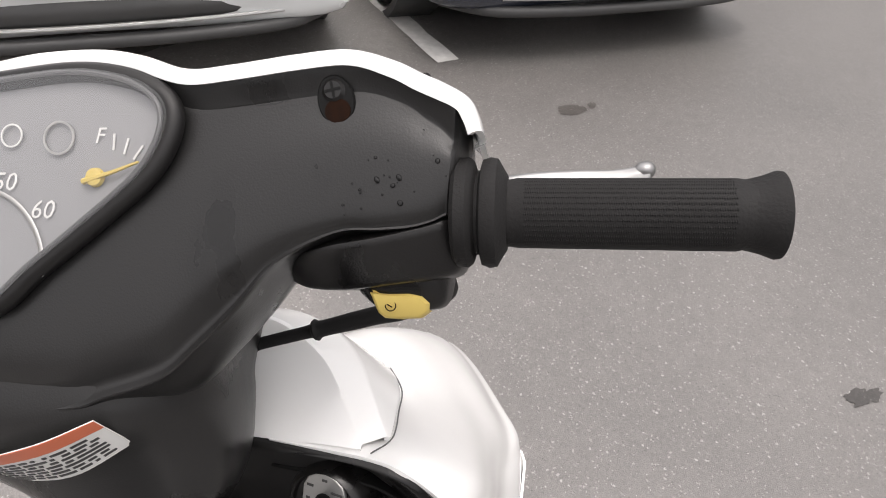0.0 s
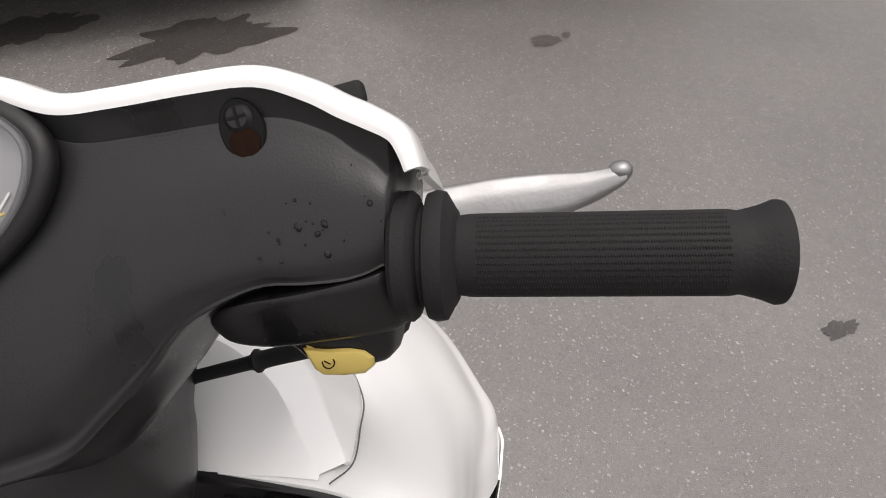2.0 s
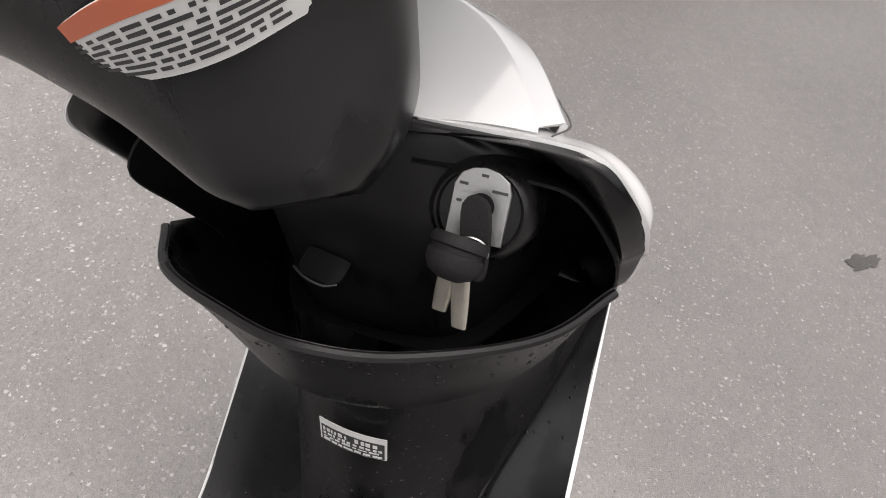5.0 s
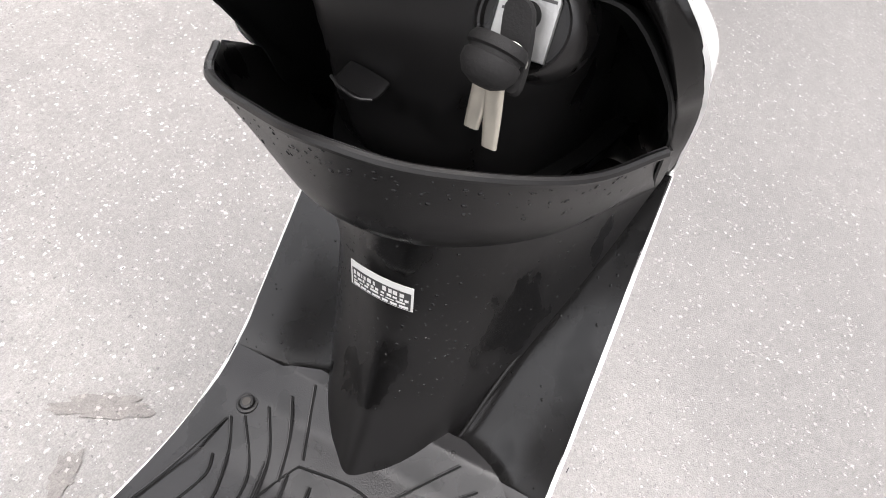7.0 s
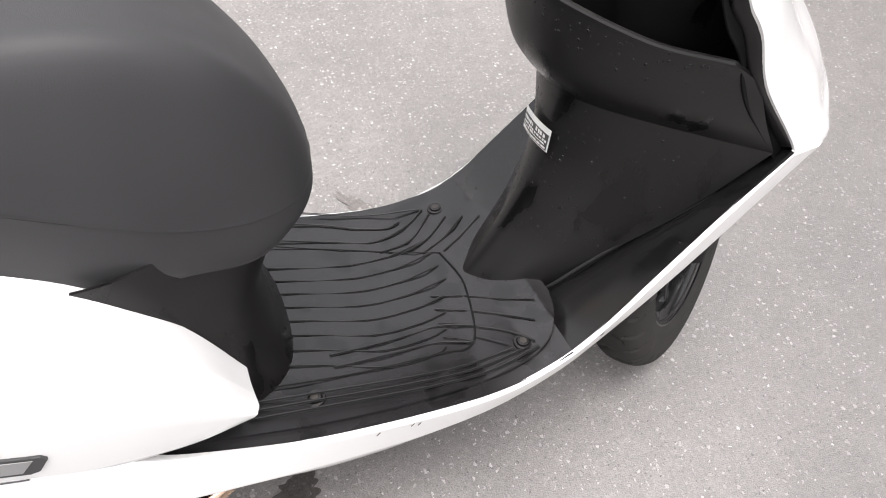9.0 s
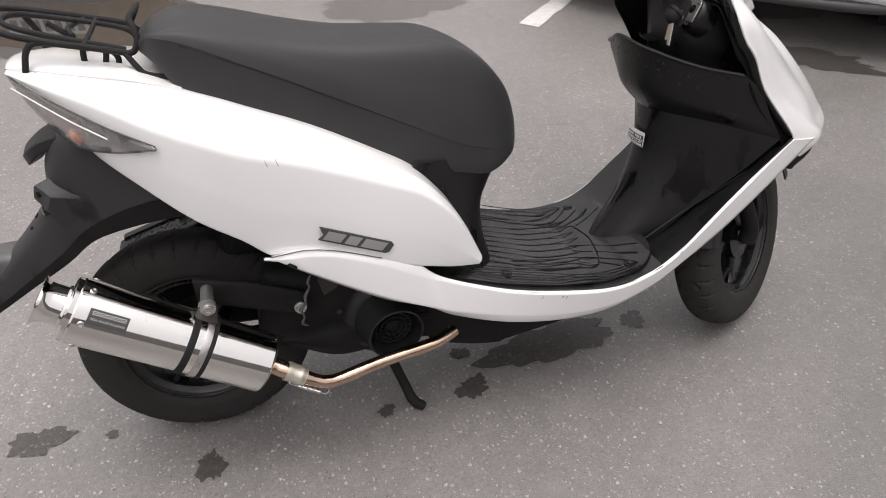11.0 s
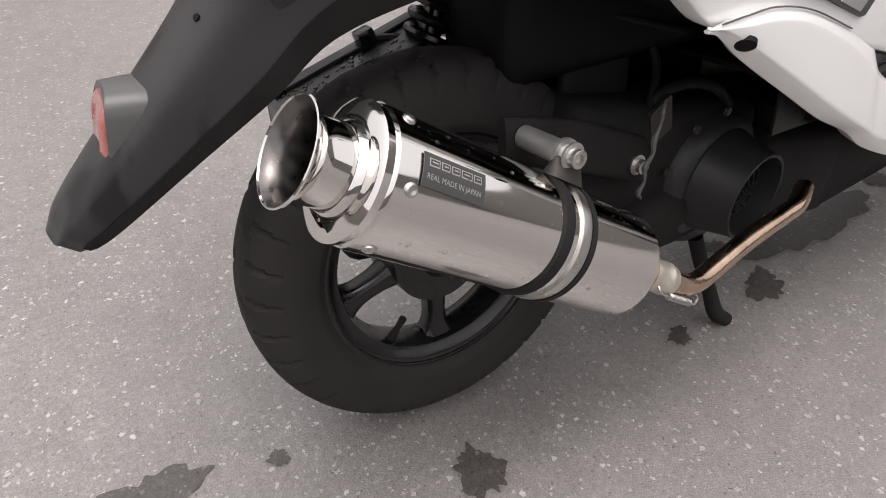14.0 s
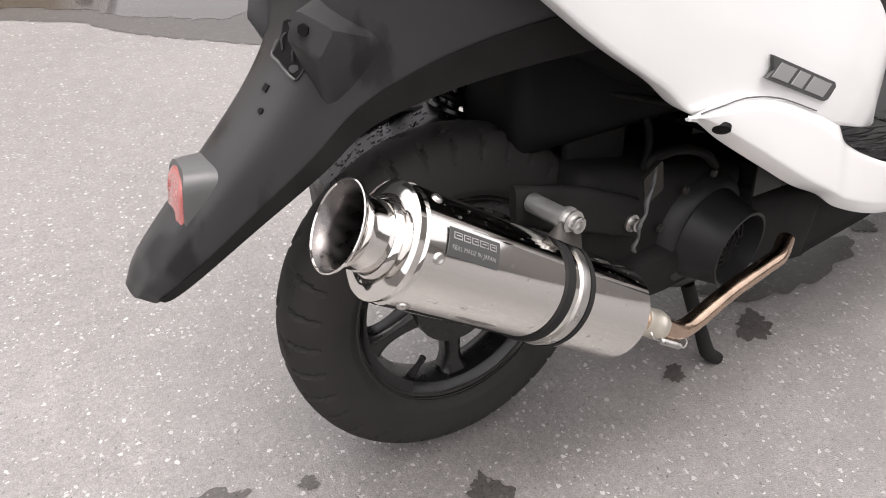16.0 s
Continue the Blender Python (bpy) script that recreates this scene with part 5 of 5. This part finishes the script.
    key_part("key_blade", loft([[tuple(q + sd * w * sx + Vector((.0012 * sy, 0, 0))) for sx, sy in ((-1, -1), (1, -1), (1, 1), (-1, 1))] for q, w in ((a_, .0042), (a_.lerp(b_, .5), .0042), (b_, .0036))], 10, 16), KEYBRASS, "dull metal key blade")
key_part("key_ring", tube([tuple(Vector(at_lock(.004, -.012, .018)) + Vector((-.004, .009 * math.cos(t), .009 * math.sin(t)))) for t in np.linspace(0, 6.2832, 20)], .0008, 6, 40), STEEL)
hook = sc("bag_hook", prism([[(.925, .017, .6625), (.925, -.0125, .656), (.925, -.012, .651), (.925, .016, .655)], [(.910, .016, .663), (.910, -.0125, .656), (.909, -.012, .6515), (.909, .0145, .656)], [(.901, .012, .6635), (.901, -.008, .659), (.9005, -.008, .656), (.9005, .011, .659)]], 12, .3), BLACK, "black folding bag hook")
sc("hook_lip", tube([(.903, .015, .6645), (.899, .006, .662), (.899, -.005, .6585), (.904, -.0125, .6565)], .0012, 8, 20), BLACK, "", hook)

# ---- handlebar, turned to the left ----
HO = Vector((.991, -.122, 1.005))
HR, HV, HN = Vector((.377, -.906, .190)), Vector((.573, .390, .721)), Vector((-.728, -.163, .666))


def hb(a, b, c=0.0):
    """Place on the handlebar: right, up its face, out to the rider."""
    return tuple(HO + HR * a + HV * b + HN * c)


def other(a, b):
    """The mirrored place on the far half of the bar."""
    p, q = .974 * a - .225 * b, .225 * a + .974 * b
    p = 2 * -.192 - p
    return .974 * p + .225 * q, -.225 * p + .974 * q


BAR = [(.054, -.019, -.0670), (.048, -.013, -.0685), (.040, -.007, -.0690), (.029, .002, -.0685), (.011, .012, -.0670), (-.014, .016, -.0640), (-.045, .019, -.072), (-.070, .023, -.090), (-.093, .036, -.105), (-.114, .044, -.116), (-.145, .050, -.120), (-.174, .052, -.121)]


def bar_ring(a, t, b, at, sink=0.0):
    """One section: a raised lip under the cowl, a fold, the broad face, a rolled lower edge and the back."""
    m, soft = (t + b) / 2, min(1, max(0, (-.03 - a) / .05))
    pts = [(t - .001, -.020), (t - .0005, .006 - sink), (t - .003, .0085 - sink), (t - .013, .0035 - sink), (t - .017, .0035 - sink), (m, .006 - sink), (b + .010 + .016 * soft, .004 - sink), (b + .002 + .006 * soft, .000 - sink - .006 * soft), (b, -.006 - sink), (b + .004, -.055), (t - .012, -.055)]
    lean = lambda v: a + .33 * (v + .02) * min(1, max(0, a / .04))
    return [at(lean(v), v, c) for v, c in pts]


a, t, b = BAR[0]
secs = [bar_ring(a + .0050, t - .004, b + .002, hb, .026), bar_ring(a + .0040, t - .001, b + .0003, hb, .010), bar_ring(a + .0030, t, b, hb, .0030), bar_ring(a + .0012, t + .0002, b - .0002, hb, .0003)] + [bar_ring(*q, hb) for q in BAR]
left = [bar_ring(*q, lambda u, v, c: hb(*other(u, v), c)) for q in BAR[::-1]]
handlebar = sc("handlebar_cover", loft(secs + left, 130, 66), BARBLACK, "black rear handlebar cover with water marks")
# neck below the gauge, round and deep
secs = []
for v, ar, al, nf in ((-.03, -.085, -.38, -.02), (-.06, -.088, -.375, -.004), (-.09, -.100, -.355, .000), (-.12, -.114, -.31, -.001), (-.135, -.117, -.285, -.009), (-.15, -.119, -.268, -.028), (-.167, -.122, -.250, -.042), (-.185, -.130, -.235, -.053), (-.200, -.142, -.222, -.063), (-.210, -.155, -.207, -.074)):
    bk = .155 if v > -.13 else .155 + (v + .13) * .62
    ca, ra, cn, rn = (ar + al) / 2, (ar - al) / 2, (nf - bk) / 2, (nf + bk) / 2
    secs.append([hb(ca + ra * math.copysign(abs(math.cos(t)) ** .6, math.cos(t)), v, cn + rn * math.copysign(abs(math.sin(t)) ** .7, math.sin(t))) for t in np.linspace(0, 2 * math.pi, 20, endpoint=False)])
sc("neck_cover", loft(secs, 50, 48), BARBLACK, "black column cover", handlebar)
# white front cowl: a thin band over the top edge, then forward
edge = [(.0600, -.0350, .95, .20), (.0590, -.0275, .92, .35), (.0565, -.0205, .75, .62), (.0480, -.0130, .45, .85), (.0400, -.0070, .40, .88)]
edge += [(a, t, .25 if a > .02 else 0, .95) for a, t, b in BAR[3:]]
edge += [(*other(a, t), 0, .95) for a, t, b in BAR[::-1]]
secs = []
for i, (a, t, da, db) in enumerate(edge):
    k = min(1, .35 + .22 * i)
    secs.append([hb(a + da * u * k, t + db * u * k, c) for u, c in ((-.0030, .0086), (.0004, .0092), (.0026, .0072), (.0036, .0010), (.0030, -.012))] + [hb(a, t - .002, -.035 * k), hb(a, t - (.020 if i > 6 else .006), -.085 if i > 6 else -.050), hb(a, t - (.05 if i > 8 else .008), -.105 if i > 8 else -.055)])
sc("front_cowl", sheet(secs, 130, 30, 0.003), WHITE, "white front handlebar cowl", handlebar)
sc("mirror_plug", block(.022, .009, .010, Matrix.Translation(hb(.031, .0075, -.034)) @ Matrix((HR, HN, HV)).transposed().to_4x4(), .003, 3), RUBBER, "black rubber plug on the cowl", handlebar)
# rain on the right end of the cover
rows = [[hb(a, b, .0062 - ((b + .035) / .042) ** 2 * .005) for b in np.linspace(-.026, -.060, 8)] for a in np.linspace(-.01, .046, 10)]
tagged(sc("rain_spatter", drops(rows, 22, 12, .0009, -1.0), DROP, "", handlebar), kind="stuff")
# screw in its recess
tilted = lambda a, b, c: hb(a, b, c + .0066 + .14 * b)
ring_of = lambda cx, cy, rx, ry: [(cx + rx * math.cos(t), cy + ry * math.sin(t)) for t in np.linspace(0, 6.2832, 28, endpoint=False)]
RUST = material("rusty_grime", (0.014, 0.006, 0.0035), 0.9, vary=0.7, scale=260, spec=0.1)
hole = sc("screw_recess", slab(ring_of(0, -.0040, .0088, .0120), tilted, .004, .0006), DEEP, "dark oval screw recess", handlebar)
sc("rust_stain", slab(ring_of(0, -.0090, .0062, .0055), lambda a, b, c: tilted(a, b, c + .0005), .001), RUST, "rust at the foot of the recess", hole)
sc("cover_screw", slab(ring_of(0, .0005, .0058, .0058), lambda a, b, c: tilted(a, b, c + .0016), .0020, .0018), BLACK, "black cross-head screw", hole)
for w_, h_ in ((.0038, .0006), (.0006, .0038)):
    sc("screw_slot", slab([(-w_, .0005 - h_), (w_, .0005 - h_), (w_, .0005 + h_), (-w_, .0005 + h_)], lambda a, b, c: tilted(a, b, c + .0019), .0004), DEEP, "", hole)
# gauge
GO = [(-.174, .046), (-.127, .040), (-.100, .031), (-.084, .020), (-.078, .008), (-.083, -.006), (-.097, -.020), (-.127, -.036), (-.160, -.052), (-.190, -.066)]
ring = cr(np.array(GO + [other(*p) for p in GO[::-1]]), 90, True)
gauge = sc("gauge_bezel", tube([hb(a, b, .010) for a, b in list(ring) + [ring[0]]], .0052, 10, 180), BLACK, "black rim round the instrument panel", handlebar)
# reflection along the lens edge, drawn as a thin pale tube
sc("lens_glint", tube([hb(*(p + (ring.mean(0) - p) * .035), .0150) for p in list(ring) + [ring[0]]], .0013, 8, 180), HOUSING, "pale tube drawn as the reflection on the dial cover's edge", gauge)
sc("gauge_face", slab([tuple(p) for p in ring], lambda a, b, c: hb(a, b, c + .0100), .003), DIAL, "grey instrument dial", handlebar)
cen = ring.mean(0)
rows = [[hb(*(cen + (p - cen) * k), .0165 + .006 * (1 - k * k)) for p in ring] for k in (1.0, .85, .6, .3, .02)]
lens_bm = mesh_grid(rows, False, True, False)
lens = sc("gauge_lens", lens_bm, GLASS, "clear scratched cover of the dial", handlebar)
lens.visible_shadow = False
text_at = lambda a0, b0, tilt: (lambda x, y: hb(a0 + x * math.cos(tilt) - y * math.sin(tilt), b0 + x * math.sin(tilt) + y * math.cos(tilt), .0112))
TL = -.23
lettering("dial_text", "F", .011, text_at(-.117, .005, TL), PAPER, handlebar)
lettering("dial_text", "50", .013, text_at(-.171, -.006, TL), PAPER, handlebar)
lettering("dial_text", "60", .013, text_at(-.153, -.024, TL), PAPER, handlebar)
for a, b, w in ((-.110, .0005, .0), (-.104, -.003, -.25), (-.0985, -.0075, -.6)):
    q = [(a + x * math.cos(TL + w) - y * math.sin(TL + w), b + x * math.sin(TL + w) + y * math.cos(TL + w)) for x, y in ((-.0005, -.004), (.0005, -.004), (.0005, .004), (-.0005, .004))]
    sc("dial_tick", slab(q, lambda p, r, c: hb(p, r, c + .0112), .0004), PAPER, "", handlebar)
sc("fuel_needle", tube([hb(-.128, -.0155, .0128), hb(-.112, -.0145, .0132), hb(-.098, -.0125, .0128)], [.0016, .0010, .0006], 6, 12), YELLOW, "yellow fuel needle", handlebar)
sc("needle_hub", lathe([(0, 0), (0, .0048), (.002, .0042), (.003, 0)], hb(-.122, -.0145, .0112), HN, 20), YELLOW, "", handlebar)
for a, b, r in ((-.138, .009, .0085), (-.163, .016, .006)):
    sc("tell_tale", lathe([(0, r * .86), (.0006, r * .86), (.0006, r), (0, r)], hb(a, b, .0112), HN, 28, True), PAPER if r < .007 else STEEL, "", handlebar)
arc = [hb(-.196 + .040 * math.cos(t), -.044 + .040 * math.sin(t), .0116) for t in np.linspace(-.3, 1.9, 16)]
sc("dial_arc", tube(arc, .0012, 6, 40, .3), STEEL, "", handlebar)
# warning label below the gauge, on the neck
LTOP = [(-.258, -.140, -.036), (-.219, -.138, -.012), (-.179, -.135, -.003), (-.150, -.129, -.006)]
LBOT = [(-.250, -.152, -.047), (-.215, -.158, -.042), (-.183, -.157, -.034), (-.150, -.146, -.034)]


def LB(u, v, up=0.0):
    """The label's places: u along, v down."""
    p = cr(LTOP, 41)[round(u * 40)] * (1 - v) + cr(LBOT, 41)[round(u * 40)] * v
    return hb(p[0], p[1], p[2] + .0065 + up)


rows = [[LB(u, v) for u in np.linspace(0, 1, 16)] for v in np.linspace(0, 1, 6)]
sc("warning_label", sheet(rows, 6, 16, .0006, False), PAPER, "white warning label with an orange band", handlebar)
rows = [[LB(u, v, .0008) for u in np.linspace(0.01, .99, 16)] for v in (0.02, .14, .27)]
sc("label_band", sheet(rows, 3, 16, .0004, False), ORANGE, "", handlebar)
rnd = random.Random(8)
for k in range(7):
    u = .06
    while u < .9:
        w = rnd.uniform(.03, .09)
        v0 = .34 + .09 * k
        rows = [[LB(min(.97, uu), v, .0008) for uu in np.linspace(u, u + w, 4)] for v in (v0, v0 + .045)]
        sc("print_bar", sheet(rows, 2, 4, .0003, False), INK, "", handlebar)
        u += w + rnd.uniform(.012, .03)
emblem = sc("emblem", slab([(-.200, -.074), (-.2015, -.094), (-.246, -.091), (-.238, -.066)], lambda a, b, c: hb(a, b, c + .0075), .004, .0006), PAPER, "pale metal emblem on the column cover", handlebar)
# grip, boot, lever, switch and cable
G0, G1 = Vector(hb(.060, -.0685, -.014)), Vector(hb(.184, -.0965, -.014))
GA = (G1 - G0).normalized()
GL = (G1 - G0).length
grip = sc("grip", lathe([(-.004, 0), (-.004, .0165), (.004, .0172), (.007, .0158), (.012, .0165), (GL - .018, .0165), (GL - .015, .0158), (GL - .012, .0165), (GL - .007, .0178), (GL - .002, .0198), (GL, .0196), (GL + .001, .017), (GL - .002, .015), (GL - .002, 0)], G0, GA, 56,
                        wobble=lambda k, a: 0), RUBBER, "worn black rubber throttle grip", handlebar)
sc("grip_boot", lathe([(-.018, 0), (-.018, .0235), (-.016, .0258), (-.011, .0262), (-.009, .0245), (-.0075, .020), (-.006, .020), (-.0045, .0250), (-.001, .0262), (.0025, .0255), (.005, .021), (.007, .0178), (.007, 0)], G0, GA, 48), RUBBER, "ribbed rubber boot of the grip", handlebar)
# knurl of the grip: fine raised diamonds on its upper side
rnd = random.Random(2)
kn = bmesh.new()
side0 = HN - GA * HN.dot(GA)
side0.normalize()
up0 = GA.cross(side0)
for i in range(90):
    for j in range(15):
        s_ = .015 + (GL - .036) * (i + (.5 if j % 2 else 0)) / 90
        an = radians(-62 + 9 * j)
        d = side0 * math.cos(an) - up0 * math.sin(an)
        t = GA.cross(d)
        c = G0 + GA * s_ + d * .01645
        vs = [kn.verts.new(c + GA * .0006), kn.verts.new(c + t * .0011), kn.verts.new(c - GA * .0006), kn.verts.new(c - t * .0011)]
        tip = kn.verts.new(c + d * .0005)
        for q in range(4):
            kn.faces.new((vs[q], vs[(q + 1) % 4], tip))
tagged(sc("knurl", kn, RUBBER, "", grip), kind="stuff")
LEVER = material("dull_scuffed_alloy", (0.27, 0.27, 0.27), 0.42, 0.8, vary=0.2, scale=70, grain=0.15)
LV2 = [(.030, -.045, -.085, .010, .006), (.060, -.048, -.100, .0115, .0055), (.085, -.0505, -.105, .0125, .0050), (.110, -.0535, -.109, .0120, .0045), (.130, -.0545, -.111, .0090, .0045), (.146, -.0530, -.112, .0062, .0050), (.152, -.0520, -.112, .0045, .0045)]
lever = sc("brake_lever", prism([[hb(a, b + h * v, c + d * w) for v, w in ((1, -.5), (1, .5), (.3, 1), (-.7, 1), (-1, .4), (-1, -.6))] for a, b, c, h, d in LV2], 40, .22), LEVER, "bare alloy brake lever blade with a ball end", handlebar)
sc("lever_ball", lathe([(-.0065, 0), (-.005, .0040), (-.002, .0058), (.003, .0054), (.0055, .0035), (.007, 0)], hb(.150, -.0500, -.112), HR, 20), LEVER, "", handlebar)
SWH = [(-.052, -.0725, -.0790, -.034, -.038), (-.040, -.0680, -.0850, -.014, -.026), (-.020, -.0672, -.0900, -.004, -.018), (.005, -.0685, -.0925, -.001, -.0155), (.028, -.0685, -.0940, .000, -.0150), (.038, -.0675, -.0925, -.001, -.0155), (.042, -.0675, -.0860, -.010, -.0200)]
sw = sc("switch_housing", prism([[hb(a, t + .010, -.030), hb(a, t + .001, c0 - .006), hb(a, t - .0015, c0), hb(a, t - .0050, c0 - .0008), hb(a, b, c1), hb(a, b, -.050), hb(a, t + .012, -.050)] for a, t, b, c0, c1 in SWH], 40, .14), BLACK, "black switch housing under the bar", handlebar)
sc("switch_base", prism([[hb(a, b0, -.018), hb(a, b1, -.030), hb(a, b1, -.055), hb(a, b0, -.055)] for a, b0, b1 in ((-.014, -.086, -.094), (-.006, -.086, -.103), (.016, -.087, -.108), (.026, -.088, -.106), (.031, -.087, -.096))], 20, .2), BLACK, "", sw)
press = lambda a, b, c: hb(a, b + .0022, c - .0200 + (b + .0955) * .5)
button = sc("starter_button", slab([(-.0080, -.0955), (.0010, -.0982), (.0110, -.1000), (.0168, -.1025), (.0195, -.1065), (.0180, -.1105), (.0130, -.1130), (.0040, -.1118), (-.0045, -.1095), (-.0070, -.1060)], press, .012, .0018), YELLOW, "faded yellow starter button", handlebar)
sc("button_ledge", slab([(-.0070, -.0900), (.0110, -.0935), (.0135, -.0990), (-.0075, -.0965)], lambda a, b, c: press(a, b, c - .0030), .008, .0008), YELLOW, "", button)
sc("button_mark", lathe([(0, .0024), (.0004, .0024), (.0004, .0029), (0, .0029)], press(.0005, -.1040, .0001), HN, 18, True), RUST, "", button)
sc("button_mark", tube([press(-.0010, -.1030, .0003), press(.0010, -.1050, .0003)], .0003, 5, 6), RUST, "", button)
CE, CS = Vector(hb(-.128, -.108, -.120)), Vector(hb(-.010, -.1035, -.106))
sc("brake_cable", tube([hb(.024, -.092, -.048), hb(.020, -.0985, -.080)] + [tuple(CS.lerp(CE, t)) for t in (0, .15, .30, .48, .52, .56, .70, .88, .92, 1)], [.007, .0068, .0068, .0060, .0058, .0054, .0072, .0045, .0042, .0042, .0056, .005], 12, 80), RUBBER, "black cable with a rubber boot", handlebar)

MARKGREY = material("mark_grey", (0.30, 0.30, 0.30), 0.4, 0.3, vary=0.1)
# ---- side panel mark: outlined lozenge with three plain shapes ----
mk = [np.array((.243, -.2195, .483)), np.array((.354, -.2210, .436))]
du = (mk[1] - mk[0]) / np.linalg.norm(mk[1] - mk[0])
dv = np.cross(du, (0, 1, 0))
dv = dv if dv[2] > 0 else -dv
pm = lambda a, b, c: tuple(mk[0] + du * a + dv * b + np.array((0, -1, 0)) * (c + .0015))
mark = sc("maker_mark", slab([(.0, .006), (.117, .006), (.122, .002), (.118, -.012), (.112, -.015), (.004, -.015), (.010, -.006)], pm, .004, .0004), INK, "grey and black emblem on the panel", side_panel)
for q in ([(.016, .003), (.044, .003), (.038, -.012), (.010, -.012)], [(.050, .003), (.070, .003), (.064, -.012), (.044, -.012)], [(.076, .003), (.112, .003), (.106, -.012), (.070, -.012)]):
    sc("mark_shape", slab(q, lambda a, b, c: pm(a, b, c + .0006), .001, .0002), MARKGREY, "", mark)
sc("skirt_plug", lathe([(-.004, .0088), (.0004, .0086), (.0010, .0078), (.0012, 0)], (.1945, -.2155, .4265), (-.51, -.45, -.64), 24), DEEP, "", side_panel)

for x, z, l in ((.185, .604, .010), (.20, .605, .012), (.33, .553, .006)):
    sc("scratch", tube([(x, -.2165, z), (x + .001, -.2168, z - l * .5), (x + .003, -.2166, z - l)], .0003, 5, 6), GREYBLACK, "", side_panel)
for x, z in ((.62, .262), (.66, .255), (.668, .252), (.90, .30)):
    sc("scratch", tube([(x, -.2035, z), (x + .004, -.2038, z + .004)], .0005, 5, 4), GREYBLACK, "", side_panel)

# ---- parked cars ----
def car(name, front, heading, paint, label):
    """A parked hatchback; front: the middle of its nose on the ground, heading: the way its nose points, in degrees."""
    top = new(name)
    top.matrix_world = pose(front[0], front[1], 0, 0, 0, heading)
    tagged(top, label, "car", group="parked cars")
    P = lambda n, bm, m, lab="", par=None: part(n, bm, m, par or top, lab)
    # stations run back from the nose (x falls), y across
    st = [(-.02, .60, .30, .52), (-.06, .78, .22, .66), (-.25, .84, .20, .78), (-.70, .86, .20, .90), (-1.15, .865, .20, .97), (-2.2, .87, .20, 1.0), (-3.2, .86, .20, 1.02), (-3.75, .82, .24, .98), (-3.9, .70, .34, .80)]
    P("body", loft([[(x, -w, zb + .12), (x, -w * .96, zb), (x, 0, zb - .01), (x, w * .96, zb), (x, w, zb + .12), (x, w * .985, (zb + zt) / 2 + .06), (x, w * .86, zt), (x, 0, zt + .03), (x, -w * .86, zt), (x, -w * .985, (zb + zt) / 2 + .06)] for x, w, zb, zt in st], 60, 50), paint, "painted car body")
    gh = [(-1.05, .72, .97, .99), (-1.75, .66, .98, 1.42), (-2.5, .66, .98, 1.47), (-3.2, .64, .98, 1.42), (-3.7, .66, .96, 1.05)]
    P("cabin", loft([[(x, -w, zb), (x, -w * .86, zt - .04), (x, 0, zt), (x, w * .86, zt - .04), (x, w, zb)] for x, w, zb, zt in gh], 40, 30), CARGLASS, "dark glazed cabin")
    P("bumper_lip", tube([(-.16, -.80, .215), (-.05, -.62, .205), (-.015, -.3, .20), (-.01, 0, .20), (-.015, .3, .20), (-.05, .62, .205), (-.16, .80, .215)], .022, 10, 50), INK, "black lower bumper lip")
    P("lower_grille", loft([[(-.045 - .10 * abs(y) ** 2, y, .26), (-.012 - .10 * abs(y) ** 2, y, .255), (-.004 - .10 * abs(y) ** 2, y, .30), (-.045 - .10 * abs(y) ** 2, y, .335)] for y in np.linspace(-.55, .55, 9)], 30, 16), INK, "black lower grille opening")
    P("grille_trim", tube([(.004 - .10 * y * y, y, .252 + .01 * y * y) for y in np.linspace(-.6, .6, 11)], .006, 8, 40), ALLOY, "pale trim line under the grille")
    plate = P("number_plate", block(.012, .52, .112, pose(.012, 0, .43), .003, 2), PAPER, "white number plate with dark bars")
    for k in range(7):
        P("print_bar", block(.003, .045, .07, pose(.019, -.21 + .07 * k, .43), .001, 1), INK, "", plate)
    for y in (-.58, .58):
        P("headlight", loft([[(-.10, y - .16, .60), (-.07, y - .15, .70), (-.10, y + .15, .72), (-.13, y + .16, .62)], [(-.04, y - .10, .61), (-.05, y - .10, .67), (-.06, y + .10, .68), (-.06, y + .10, .62)]], 8, 20), CARGLASS, "clear headlight")
    for x in (-.72, -3.12):
        for s_ in (-1, 1):
            c = (x, s_ * .78, .295)
            tyre = P("wheel", lathe([(-.085, .19), (-.09, .25), (-.08, .285), (-.05, .295), (.05, .295), (.08, .285), (.09, .25), (.085, .19)], c, (0, 1, 0), 48, True), RUBBER, "car tyre")
            P("rim", lathe([(.03, 0), (.03, .06), (.05, .08), (.055, .16), (.075, .19), (.07, .195), (-.07, .195), (-.06, .0)], c, (0, s_, 0), 32), ALLOY, "alloy car rim", tyre)
            P("wheel_arch", lathe([(-.11, .31), (-.11, .36), (.092, .36), (.092, .325)], c, (0, s_, 0), 40, True), INK, "black wheel arch")
    return top


car("parked_car", (2.12, 1.70), -131, CARWHITE, "white parked hatchback nosed up to the bay line")
car("parked_car", (3.62, 0.36), -131, CARDARK, "dark blue parked car in the next bay")
car("parked_car", (-1.25, 3.75), -100, CARGOLD, "golden yellow parked car mirrored in the puddle")
